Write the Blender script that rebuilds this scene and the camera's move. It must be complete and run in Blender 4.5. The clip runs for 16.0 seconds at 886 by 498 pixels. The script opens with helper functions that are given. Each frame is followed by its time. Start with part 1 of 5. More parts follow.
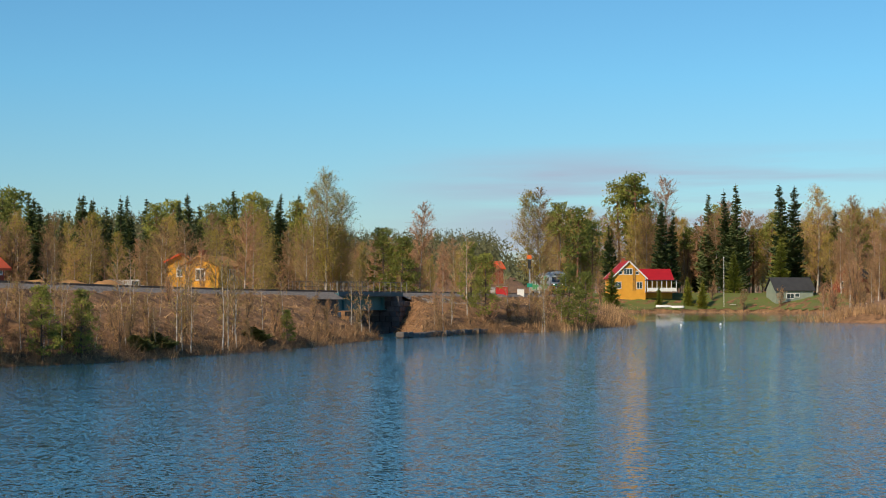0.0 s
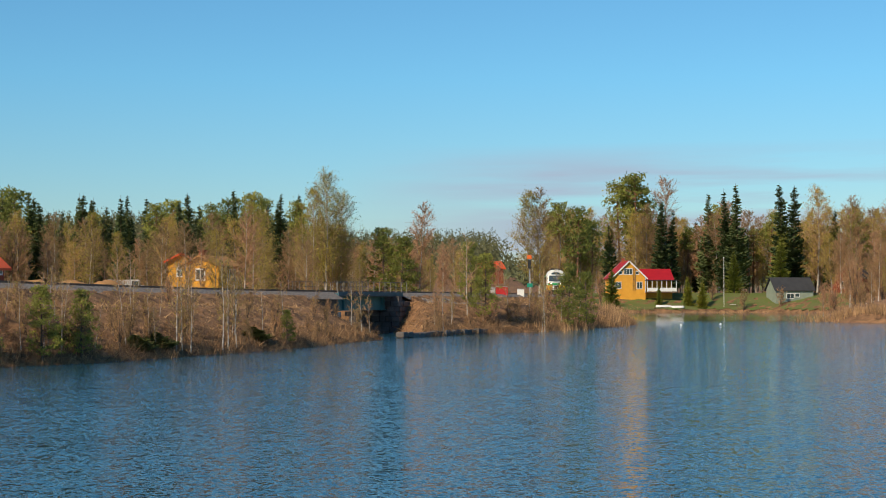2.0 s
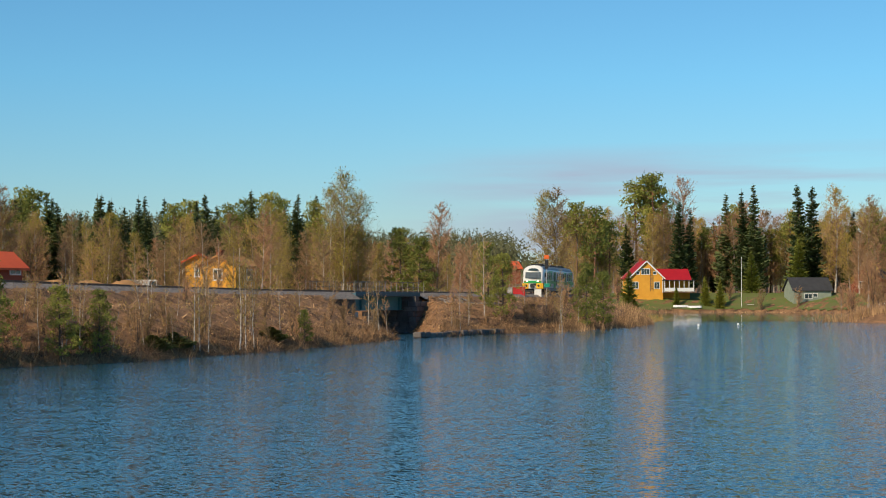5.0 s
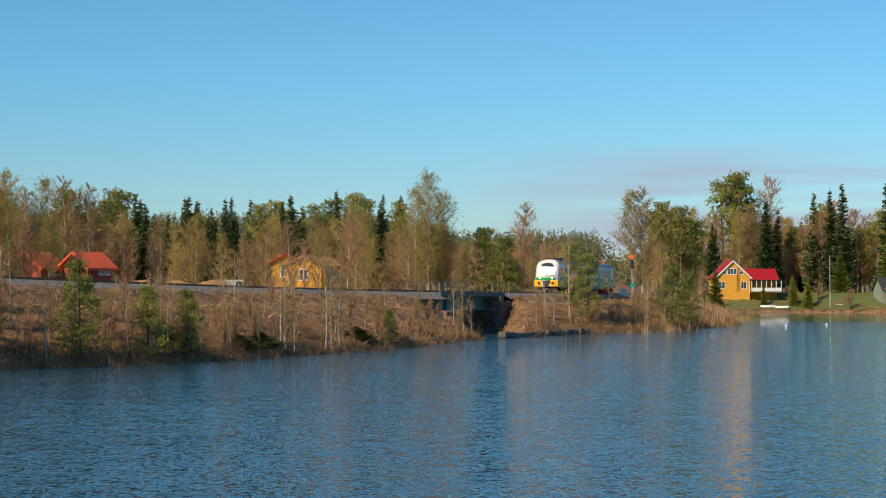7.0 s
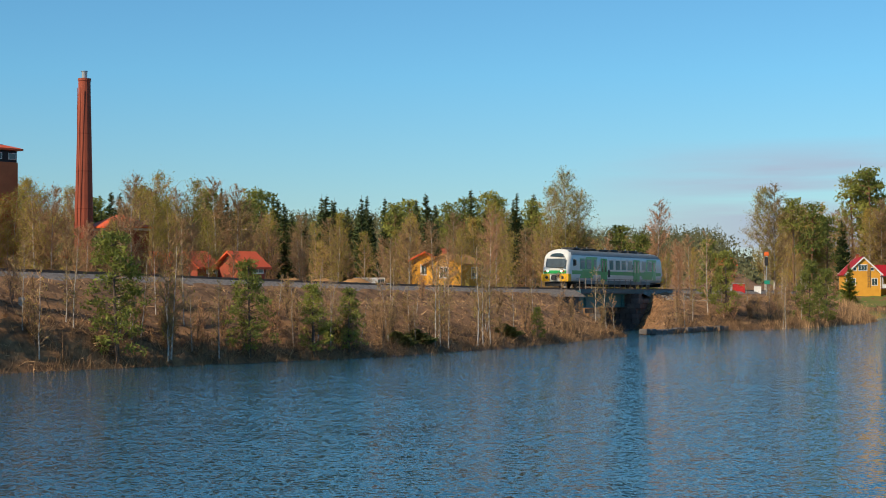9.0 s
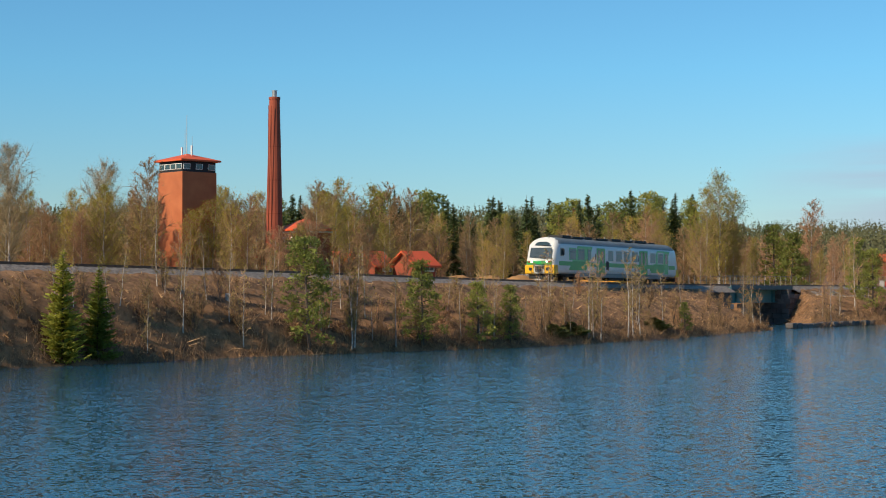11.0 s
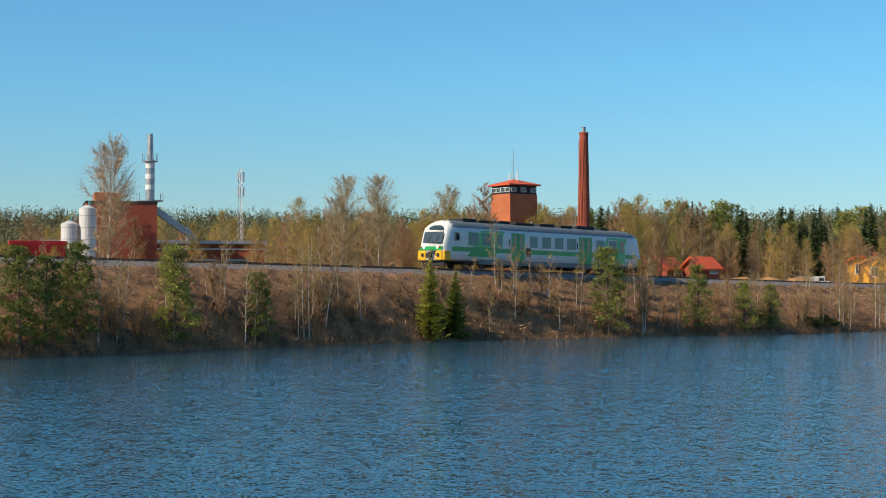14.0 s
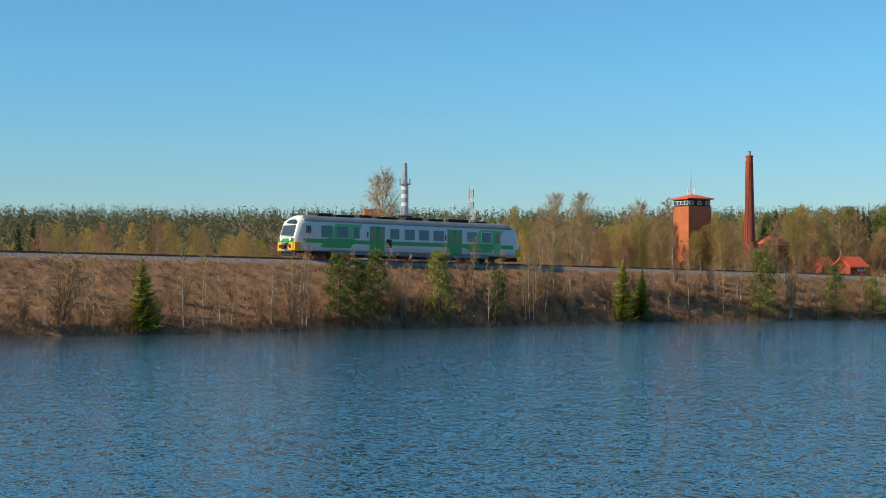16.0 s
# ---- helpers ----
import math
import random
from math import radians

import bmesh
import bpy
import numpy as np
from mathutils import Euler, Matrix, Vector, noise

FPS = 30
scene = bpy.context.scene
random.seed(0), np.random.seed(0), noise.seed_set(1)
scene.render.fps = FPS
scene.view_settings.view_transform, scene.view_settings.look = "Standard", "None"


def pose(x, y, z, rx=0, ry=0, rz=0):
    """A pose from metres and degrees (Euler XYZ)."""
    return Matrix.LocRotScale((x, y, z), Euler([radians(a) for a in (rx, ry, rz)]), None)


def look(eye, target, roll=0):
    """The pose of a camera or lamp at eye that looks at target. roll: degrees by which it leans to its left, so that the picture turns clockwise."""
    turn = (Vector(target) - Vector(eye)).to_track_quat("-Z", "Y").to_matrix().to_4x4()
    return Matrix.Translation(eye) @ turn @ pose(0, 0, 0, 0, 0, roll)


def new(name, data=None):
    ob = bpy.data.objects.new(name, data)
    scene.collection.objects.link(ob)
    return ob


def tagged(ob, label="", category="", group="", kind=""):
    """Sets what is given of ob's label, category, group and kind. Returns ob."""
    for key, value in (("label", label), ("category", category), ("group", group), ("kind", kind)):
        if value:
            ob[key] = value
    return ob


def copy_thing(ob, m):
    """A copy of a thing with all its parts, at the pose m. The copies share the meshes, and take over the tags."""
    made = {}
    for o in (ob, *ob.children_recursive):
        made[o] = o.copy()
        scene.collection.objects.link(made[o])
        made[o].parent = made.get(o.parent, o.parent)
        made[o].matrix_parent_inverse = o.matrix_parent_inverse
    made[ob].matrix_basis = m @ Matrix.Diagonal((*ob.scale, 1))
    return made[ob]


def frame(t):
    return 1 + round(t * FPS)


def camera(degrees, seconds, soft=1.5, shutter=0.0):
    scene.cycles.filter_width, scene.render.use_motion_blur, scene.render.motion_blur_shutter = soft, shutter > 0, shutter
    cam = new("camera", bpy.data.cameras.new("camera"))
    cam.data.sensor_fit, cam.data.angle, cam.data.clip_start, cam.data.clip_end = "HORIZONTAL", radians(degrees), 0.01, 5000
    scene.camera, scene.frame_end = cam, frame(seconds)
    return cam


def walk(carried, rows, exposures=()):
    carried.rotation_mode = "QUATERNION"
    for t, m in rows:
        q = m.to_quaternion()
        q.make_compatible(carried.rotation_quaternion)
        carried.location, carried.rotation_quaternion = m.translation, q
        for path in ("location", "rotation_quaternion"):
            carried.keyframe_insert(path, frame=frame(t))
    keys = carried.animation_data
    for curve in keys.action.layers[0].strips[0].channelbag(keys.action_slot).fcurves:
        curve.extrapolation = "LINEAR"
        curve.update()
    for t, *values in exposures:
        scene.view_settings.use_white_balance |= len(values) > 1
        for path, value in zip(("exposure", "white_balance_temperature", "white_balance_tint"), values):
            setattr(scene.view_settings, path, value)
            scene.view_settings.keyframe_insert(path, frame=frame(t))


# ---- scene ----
import itertools

cam = camera(30.0, 16.0, soft=1.0)

# seconds, place, heading to the left of north, tilt, lean
PATH = [
    (0.0, 0.00, 0.00, 3.80, 0.540, 1.600, 0.00),
    (1.5, 0.00, 0.00, 3.80, 0.540, 1.600, 0.00),
    (3.5, 0.00, 0.00, 3.80, 0.580, 1.600, 0.00),
    (4.5, 0.00, 0.00, 3.80, 0.850, 1.600, 0.00),
    (6.0, 0.00, 0.00, 3.80, 2.200, 1.600, 0.00),
    (6.5, 0.00, 0.00, 3.80, 3.080, 1.600, 0.00),
    (7.0, 0.00, 0.00, 3.80, 4.070, 1.600, 0.00),
    (7.5, -0.87, 0.54, 3.82, 4.866, 1.574, 0.01),
    (8.0, -1.58, 0.68, 3.81, 5.756, 1.529, 0.03),
    (8.5, -1.90, -0.61, 3.85, 6.945, 1.515, 0.05),
    (9.5, -1.82, -5.29, 3.88, 9.398, 1.444, 0.08),
    (11.0, 1.01, -14.34, 3.98, 14.027, 1.322, 0.06),
    (11.5, 2.14, -17.98, 3.99, 15.905, 1.302, 0.04),
    (12.0, 3.50, -21.80, 3.94, 17.861, 1.301, 0.03),
    (12.5, 4.73, -26.06, 3.84, 19.446, 1.317, 0.02),
    (13.0, 6.30, -30.71, 3.80, 21.198, 1.346, 0.00),
    (13.5, 8.79, -36.31, 3.75, 23.042, 1.384, -0.01),
    (14.0, 11.81, -43.17, 3.70, 24.853, 1.400, -0.03),
    (14.5, 15.42, -50.46, 3.65, 26.733, 1.391, -0.04),
    (15.0, 19.58, -58.74, 3.60, 28.393, 1.365, -0.06),
    (15.5, 24.16, -68.35, 3.55, 30.005, 1.308, -0.07),
    (16.0, 29.00, -78.92, 3.50, 31.601, 1.255, -0.06),
]
walk(cam, [(t, pose(x, y, z, 90 + tilt, lean, turn)) for t, x, y, z, turn, tilt, lean in PATH],
     exposures=[(0.0, 0.02, 6500, 10), (8.5, 0.06, 6500, 10), (11.0, 0.13, 6420, 10), (13.5, 0.24, 6330, 10), (16.0, 0.2, 6300, 10)])

# ---- light ----
SUN_AZ, SUN_EL = 217.0, 33.0  # clockwise from +y, above the horizon


def sky_and_sun():
    world = bpy.data.worlds.new("sky")
    scene.world = world
    world.use_nodes = True
    nt = world.node_tree
    nt.nodes.clear()
    sky = nt.nodes.new("ShaderNodeTexSky")
    sky.sky_type = "NISHITA"
    sky.sun_disc = False
    sky.sun_elevation = radians(SUN_EL)
    sky.sun_rotation = radians(SUN_AZ)
    sky.air_density, sky.dust_density, sky.ozone_density = 1.0, 0.1, 2.5
    bg = nt.nodes.new("ShaderNodeBackground")
    bg.inputs["Strength"].default_value = 0.108
    # thin high cloud near the horizon
    co = nt.nodes.new("ShaderNodeTexCoord")
    mp = nt.nodes.new("ShaderNodeMapping")
    mp.inputs["Scale"].default_value = (3.0, 3.0, 42.0)
    nz = nt.nodes.new("ShaderNodeTexNoise")
    nz.inputs["Scale"].default_value = 1.1
    nz.inputs["Detail"].default_value = 5
    ramp = nt.nodes.new("ShaderNodeValToRGB")
    ramp.color_ramp.elements[0].position, ramp.color_ramp.elements[0].color = 0.42, (0, 0, 0, 1)
    ramp.color_ramp.elements[1].position, ramp.color_ramp.elements[1].color = 0.60, (0.9, 0.9, 0.9, 1)
    sep = nt.nodes.new("ShaderNodeSeparateXYZ")
    band = nt.nodes.new("ShaderNodeMapRange")
    band.inputs["From Min"].default_value, band.inputs["From Max"].default_value = 0.092, 0.07
    mul = nt.nodes.new("ShaderNodeMath")
    mul.operation = "MULTIPLY"
    mix = nt.nodes.new("ShaderNodeMixRGB")
    mix.inputs["Color2"].default_value = (3.75, 4.15, 5.3, 1)
    out = nt.nodes.new("ShaderNodeOutputWorld")
    k = nt.links.new
    k(co.outputs["Generated"], mp.inputs["Vector"])
    k(mp.outputs["Vector"], nz.inputs["Vector"])
    k(nz.outputs["Fac"], ramp.inputs["Fac"])
    k(co.outputs["Generated"], sep.inputs["Vector"])
    k(sep.outputs["Z"], band.inputs["Value"])
    k(ramp.outputs["Color"], mul.inputs[0])
    k(band.outputs["Result"], mul.inputs[1])
    side = nt.nodes.new("ShaderNodeMapRange")
    side.inputs["From Min"].default_value, side.inputs["From Max"].default_value = -0.07, 0.06
    mul2 = nt.nodes.new("ShaderNodeMath")
    mul2.operation = "MULTIPLY"
    k(sep.outputs["X"], side.inputs["Value"])
    k(side.outputs["Result"], mul2.inputs[1])
    k(mul.outputs["Value"], mul2.inputs[0])
    k(mul2.outputs["Value"], mix.inputs["Fac"])
    tint = nt.nodes.new("ShaderNodeMixRGB")
    tint.blend_type = "MULTIPLY"
    tint.inputs["Fac"].default_value = 1.0
    shade = nt.nodes.new("ShaderNodeMixRGB")
    shade.inputs["Color1"].default_value, shade.inputs["Color2"].default_value = (0.58, 0.67, 0.76, 1), (0.48, 0.87, 1.03, 1)
    rise = nt.nodes.new("ShaderNodeMapRange")
    rise.inputs["From Min"].default_value, rise.inputs["From Max"].default_value = 0.0, 0.13
    k(sep.outputs["Z"], rise.inputs["Value"])
    k(rise.outputs["Result"], shade.inputs["Fac"])
    k(shade.outputs["Color"], tint.inputs["Color2"])
    k(sky.outputs["Color"], tint.inputs["Color1"])
    k(tint.outputs["Color"], mix.inputs["Color1"])
    k(mix.outputs["Color"], bg.inputs["Color"])
    k(bg.outputs["Background"], out.inputs["Surface"])
    sun = new("sun", bpy.data.lights.new("sun", "SUN"))
    sun.data.energy, sun.data.angle, sun.data.color = 4.7, radians(0.53), (1.0, 0.82, 0.58)
    a, e = radians(SUN_AZ), radians(SUN_EL)
    sun.matrix_world = look((math.sin(a) * 900, math.cos(a) * 900, 900 * math.tan(e)), (0, 0, 0))


sky_and_sun()


# ---- materials ----
def mat(name, c1, c2=None, rough=0.8, scale=3.0, fine=25.0, metal=0.0, bump=0.15, vary=0.0, glow=0.0, thin=0.0, spec=0.3, coords="Object"):
    """Two scales of noise between two colours, fine relief, and a shift from object to object."""
    m = bpy.data.materials.new(name)
    m.use_nodes = True
    nt = m.node_tree
    b = nt.nodes["Principled BSDF"]
    k = nt.links.new
    c2 = c2 or tuple(0.75 * v for v in c1)
    co = nt.nodes.new("ShaderNodeTexCoord")
    where = co.outputs["Object"]
    if coords == "World":
        where = nt.nodes.new("ShaderNodeNewGeometry").outputs["Position"]
    n1 = nt.nodes.new("ShaderNodeTexNoise")
    n1.inputs["Scale"].default_value, n1.inputs["Detail"].default_value = scale, 6
    n2 = nt.nodes.new("ShaderNodeTexNoise")
    n2.inputs["Scale"].default_value, n2.inputs["Detail"].default_value = fine, 4
    k(where, n1.inputs["Vector"])
    k(where, n2.inputs["Vector"])
    add = nt.nodes.new("ShaderNodeMath")
    add.operation = "MULTIPLY_ADD"
    add.inputs[1].default_value = 0.45
    k(n2.outputs["Fac"], add.inputs[0])
    k(n1.outputs["Fac"], add.inputs[2])
    ramp = nt.nodes.new("ShaderNodeMapRange")
    ramp.inputs["From Min"].default_value, ramp.inputs["From Max"].default_value = 0.5, 0.95
    k(add.outputs["Value"], ramp.inputs["Value"])
    mix = nt.nodes.new("ShaderNodeMixRGB")
    mix.inputs["Color1"].default_value, mix.inputs["Color2"].default_value = (*c1, 1), (*c2, 1)
    k(ramp.outputs["Result"], mix.inputs["Fac"])
    col = mix.outputs["Color"]
    if vary:
        info = nt.nodes.new("ShaderNodeObjectInfo")
        mr = nt.nodes.new("ShaderNodeMapRange")
        mr.inputs["To Min"].default_value, mr.inputs["To Max"].default_value = 1 - vary, 1 + vary
        k(info.outputs["Random"], mr.inputs["Value"])
        hs = nt.nodes.new("ShaderNodeHueSaturation")
        k(mr.outputs["Result"], hs.inputs["Value"])
        h2 = nt.nodes.new("ShaderNodeMapRange")
        h2.inputs["To Min"].default_value, h2.inputs["To Max"].default_value = 0.5 + 0.05 * vary, 0.5 - 0.06 * vary
        k(info.outputs["Random"], h2.inputs["Value"])
        k(h2.outputs["Result"], hs.inputs["Hue"])
        k(col, hs.inputs["Color"])
        col = hs.outputs["Color"]
    k(col, b.inputs["Base Color"])
    b.inputs["Roughness"].default_value, b.inputs["Metallic"].default_value = rough, metal
    b.inputs["Specular IOR Level"].default_value = spec
    if bump:
        bp = nt.nodes.new("ShaderNodeBump")
        bp.inputs["Strength"].default_value, bp.inputs["Distance"].default_value = bump, 0.05
        k(add.outputs["Value"], bp.inputs["Height"])
        k(bp.outputs["Normal"], b.inputs["Normal"])
    if glow:
        b.inputs["Emission Color"].default_value, b.inputs["Emission Strength"].default_value = (*c1, 1), glow
    if thin:
        tr = nt.nodes.new("ShaderNodeBsdfTranslucent")
        k(col, tr.inputs["Color"])
        ms = nt.nodes.new("ShaderNodeMixShader")
        ms.inputs["Fac"].default_value = thin
        k(b.outputs["BSDF"], ms.inputs[1])
        k(tr.outputs["BSDF"], ms.inputs[2])
        k(ms.outputs["Shader"], nt.nodes["Material Output"].inputs["Surface"])
    return m


def water_mat():
    m = mat("water", (0.018, 0.084, 0.136), (0.022, 0.092, 0.146), rough=0.03, scale=0.05, fine=0.3, bump=0)
    nt = m.node_tree
    b = nt.nodes["Principled BSDF"]
    b.inputs["IOR"].default_value = 1.33
    b.inputs["Specular IOR Level"].default_value = 0.5
    k = nt.links.new
    pos = nt.nodes.new("ShaderNodeNewGeometry").outputs["Position"]
    # wavelets at four sizes tip the surface; sheltered water along the bank and in the far bay lies calmer
    tip = None
    for scale, stretch, strength in ((0.35, 1.6, 0.07), (1.5, 1.9, 0.20), (4.2, 1.7, 0.46), (10.0, 1.3, 0.90)):
        mp = nt.nodes.new("ShaderNodeMapping")
        mp.inputs["Rotation"].default_value = (0, 0, radians(-18))
        mp.inputs["Scale"].default_value = (1.0, stretch, 1.0)
        nz = nt.nodes.new("ShaderNodeTexNoise")
        nz.inputs["Scale"].default_value, nz.inputs["Detail"].default_value = scale, 2
        k(pos, mp.inputs["Vector"])
        k(mp.outputs["Vector"], nz.inputs["Vector"])
        off = nt.nodes.new("ShaderNodeVectorMath")
        off.operation = "SUBTRACT"
        off.inputs[1].default_value = (0.5, 0.5, 0.5)
        k(nz.outputs["Color"], off.inputs[0])
        gain = nt.nodes.new("ShaderNodeVectorMath")
        gain.operation = "MULTIPLY"
        gain.inputs[1].default_value = (strength * 0.85, strength, 0)
        k(off.outputs["Vector"], gain.inputs[0])
        if tip:
            su = nt.nodes.new("ShaderNodeVectorMath")
            k(tip, su.inputs[0])
            k(gain.outputs["Vector"], su.inputs[1])
            tip = su.outputs["Vector"]
        else:
            tip = gain.outputs["Vector"]
    sep = nt.nodes.new("ShaderNodeSeparateXYZ")
    k(pos, sep.inputs["Vector"])
    lee = nt.nodes.new("ShaderNodeMapRange")
    lee.inputs["From Min"].default_value, lee.inputs["From Max"].default_value = -52, -26
    lee.inputs["To Min"].default_value, lee.inputs["To Max"].default_value = 0.45, 1.0
    k(sep.outputs["X"], lee.inputs["Value"])
    bay = nt.nodes.new("ShaderNodeMapRange")
    bay.inputs["From Min"].default_value, bay.inputs["From Max"].default_value = 228, 250
    bay.inputs["To Min"].default_value, bay.inputs["To Max"].default_value = 1.0, 0.12
    k(sep.outputs["Y"], bay.inputs["Value"])
    calm = nt.nodes.new("ShaderNodeMath")
    calm.operation = "MULTIPLY"
    k(lee.outputs["Result"], calm.inputs[0])
    k(bay.outputs["Result"], calm.inputs[1])
    sc = nt.nodes.new("ShaderNodeVectorMath")
    sc.operation = "SCALE"
    k(tip, sc.inputs[0])
    k(calm.outputs["Value"], sc.inputs["Scale"])
    up = nt.nodes.new("ShaderNodeVectorMath")
    up.inputs[1].default_value = (0, 0, 1)
    k(sc.outputs["Vector"], up.inputs[0])
    unit = nt.nodes.new("ShaderNodeVectorMath")
    unit.operation = "NORMALIZE"
    k(up.outputs["Vector"], unit.inputs[0])
    prev = unit.outputs["Vector"]
    k(prev, b.inputs["Normal"])
    return m


def ground_mat():
    m = mat("litter", (0.37, 0.20, 0.095), (0.080, 0.046, 0.027), rough=0.95, scale=0.9, fine=4.5, bump=1.0, coords="World")
    return m


def glass_mat(name, c, rough=0.05):
    m = mat(name, c, rough=rough, bump=0, spec=0.8)
    return m


M = {}
M["water"] = water_mat()
M["ground"] = ground_mat()
M["lawn"] = mat("lawn", (0.10, 0.15, 0.03), (0.15, 0.14, 0.05), scale=0.3, fine=3, bump=0.5, coords="World")
M["ballast"] = mat("ballast", (0.34, 0.29, 0.245), (0.13, 0.11, 0.092), scale=4, fine=14, bump=1.0, coords="World")
M["rail"] = mat("rail_steel", (0.16, 0.10, 0.07), (0.09, 0.06, 0.05), rough=0.5, metal=0.6)
M["concrete"] = mat("concrete", (0.42, 0.40, 0.37), (0.30, 0.29, 0.27), scale=1.5, fine=20)
M["stone"] = mat("abutment_stone", (0.16, 0.14, 0.13), (0.09, 0.08, 0.075), scale=1.2, fine=9, bump=0.5, vary=0.25)
M["teal"] = mat("teal_steel_paint", (0.06, 0.21, 0.22), (0.05, 0.16, 0.17), rough=0.5, scale=1.0)
M["teal_dark"] = mat("dark_teal_steel", (0.045, 0.11, 0.14), (0.03, 0.08, 0.10), rough=0.5)
M["galv"] = mat("galvanised_steel", (0.45, 0.46, 0.46), (0.33, 0.34, 0.34), rough=0.45, metal=0.7, bump=0.05)
M["rail_grey"] = mat("weathered_railing_steel", (0.24, 0.22, 0.19), (0.16, 0.15, 0.13), rough=0.6, metal=0.3, bump=0.05)
M["dark_metal"] = mat("dark_metal", (0.035, 0.037, 0.04), rough=0.6, metal=0.3)
M["glass_train"] = mat("tinted_train_glass", (0.085, 0.235, 0.245), (0.06, 0.17, 0.18), rough=0.12, scale=0.9, fine=3, bump=0, spec=0.4)
M["windscreen"] = glass_mat("windscreen_glass", (0.06, 0.08, 0.085), rough=0.1)
M["glass_dark"] = glass_mat("dark_window_glass", (0.045, 0.075, 0.08))
M["white"] = mat("white_paint", (0.78, 0.78, 0.75), (0.68, 0.68, 0.65), rough=0.5, bump=0.03)
M["train_white"] = mat("train_white_paint", (0.69, 0.70, 0.67), (0.60, 0.61, 0.585), rough=0.28, scale=0.7, fine=9, bump=0.01, spec=0.5)
M["train_green"] = mat("train_green_paint", (0.02, 0.36, 0.09), (0.02, 0.30, 0.08), rough=0.3, scale=0.7, bump=0.01, spec=0.5)
M["train_lime"] = mat("train_light_green_paint", (0.13, 0.50, 0.20), (0.10, 0.44, 0.17), rough=0.3, bump=0.01, spec=0.5)
M["train_yellow"] = mat("train_yellow_paint", (0.80, 0.45, 0.02), (0.72, 0.38, 0.02), rough=0.35, bump=0.01)
M["train_roof"] = mat("grey_roof_paint", (0.20, 0.225, 0.23), (0.15, 0.17, 0.175), rough=0.5, scale=1.0)
M["lamp_on"] = mat("headlamp_glow", (1.0, 0.93, 0.75), bump=0, glow=4.0)
M["lamp_red"] = mat("tail_lamp_glass", (0.35, 0.03, 0.02), rough=0.2, bump=0)
M["brick"] = mat("red_brick", (0.52, 0.17, 0.07), (0.40, 0.12, 0.05), scale=0.8, fine=9, bump=0.25)
M["brick_dark"] = mat("dark_red_brick", (0.36, 0.085, 0.045), (0.25, 0.06, 0.035), scale=0.6, fine=9, bump=0.25)
M["roof_red"] = mat("red_roof_sheet", (0.74, 0.125, 0.04), (0.62, 0.1, 0.035), rough=0.55, scale=0.8, fine=9, bump=0.1)
M["roof_crimson"] = mat("crimson_roof_sheet", (0.42, 0.015, 0.02), (0.34, 0.012, 0.018), rough=0.45, scale=0.8, fine=9, bump=0.1)
M["roof_tan"] = mat("tan_roof_sheet", (0.50, 0.24, 0.07), (0.42, 0.20, 0.06), rough=0.6, scale=0.8, fine=9, bump=0.1)
M["yellow"] = mat("yellow_boards", (0.72, 0.36, 0.045), (0.62, 0.29, 0.035), scale=0.8, fine=12, bump=0.1)
M["wood"] = mat("weathered_wood", (0.22, 0.15, 0.10), (0.14, 0.10, 0.07), scale=2, fine=20)
M["grey_green"] = mat("grey_green_boards", (0.26, 0.30, 0.24), (0.20, 0.24, 0.19), scale=1, fine=12)
M["roof_dark"] = mat("dark_felt_roof", (0.05, 0.052, 0.055), (0.035, 0.036, 0.04), scale=1, fine=9)
M["rust"] = mat("rusty_red_cladding", (0.28, 0.06, 0.03), (0.20, 0.045, 0.025), scale=0.4, fine=6)
M["container"] = mat("red_container_paint", (0.40, 0.02, 0.02), (0.32, 0.018, 0.018), rough=0.5, scale=0.7)
M["silo"] = mat("white_silo_sheet", (0.72, 0.72, 0.70), (0.58, 0.58, 0.56), rough=0.4, metal=0.1, scale=0.5, fine=5)
M["green_sign"] = mat("green_sign", (0.02, 0.30, 0.20), rough=0.5)
M["red_paint"] = mat("red_paint", (0.50, 0.03, 0.03), rough=0.5)
M["orange"] = mat("orange_paint", (0.85, 0.16, 0.03), rough=0.5)
M["sand"] = mat("sand_heap", (0.40, 0.22, 0.09), (0.30, 0.16, 0.07), scale=0.6, fine=6, bump=0.6)
M["bark"] = mat("grey_brown_bark", (0.14, 0.10, 0.075), (0.08, 0.06, 0.045), scale=3, fine=20, bump=0.5, vary=0.2)
M["pine_bark"] = mat("orange_pine_bark", (0.26, 0.13, 0.06), (0.13, 0.08, 0.05), scale=2, fine=15, bump=0.5, vary=0.2)
M["birch"] = mat("white_birch_bark", (0.62, 0.57, 0.50), (0.16, 0.13, 0.11), scale=5, fine=12, bump=0.2, vary=0.15)
M["twig"] = mat("grey_brown_twigs", (0.45, 0.3, 0.15), (0.3, 0.195, 0.1), scale=2, bump=0, vary=0.3, thin=0.1)
M["twig_red"] = mat("reddish_twigs", (0.44, 0.27, 0.135), (0.29, 0.175, 0.09), scale=2, bump=0, vary=0.25, thin=0.1)
M["spruce"] = mat("spruce_needles", (0.13, 0.165, 0.055), (0.075, 0.105, 0.038), scale=1.2, fine=8, bump=0, vary=0.35, thin=0.15)
M["pine"] = mat("pine_needles", (0.29, 0.30, 0.06), (0.165, 0.19, 0.045), scale=1.2, fine=8, bump=0, vary=0.3, thin=0.35)
M["young"] = mat("young_spruce_needles", (0.36, 0.37, 0.06), (0.2, 0.225, 0.042), scale=1.5, fine=8, bump=0, vary=0.25, thin=0.35)
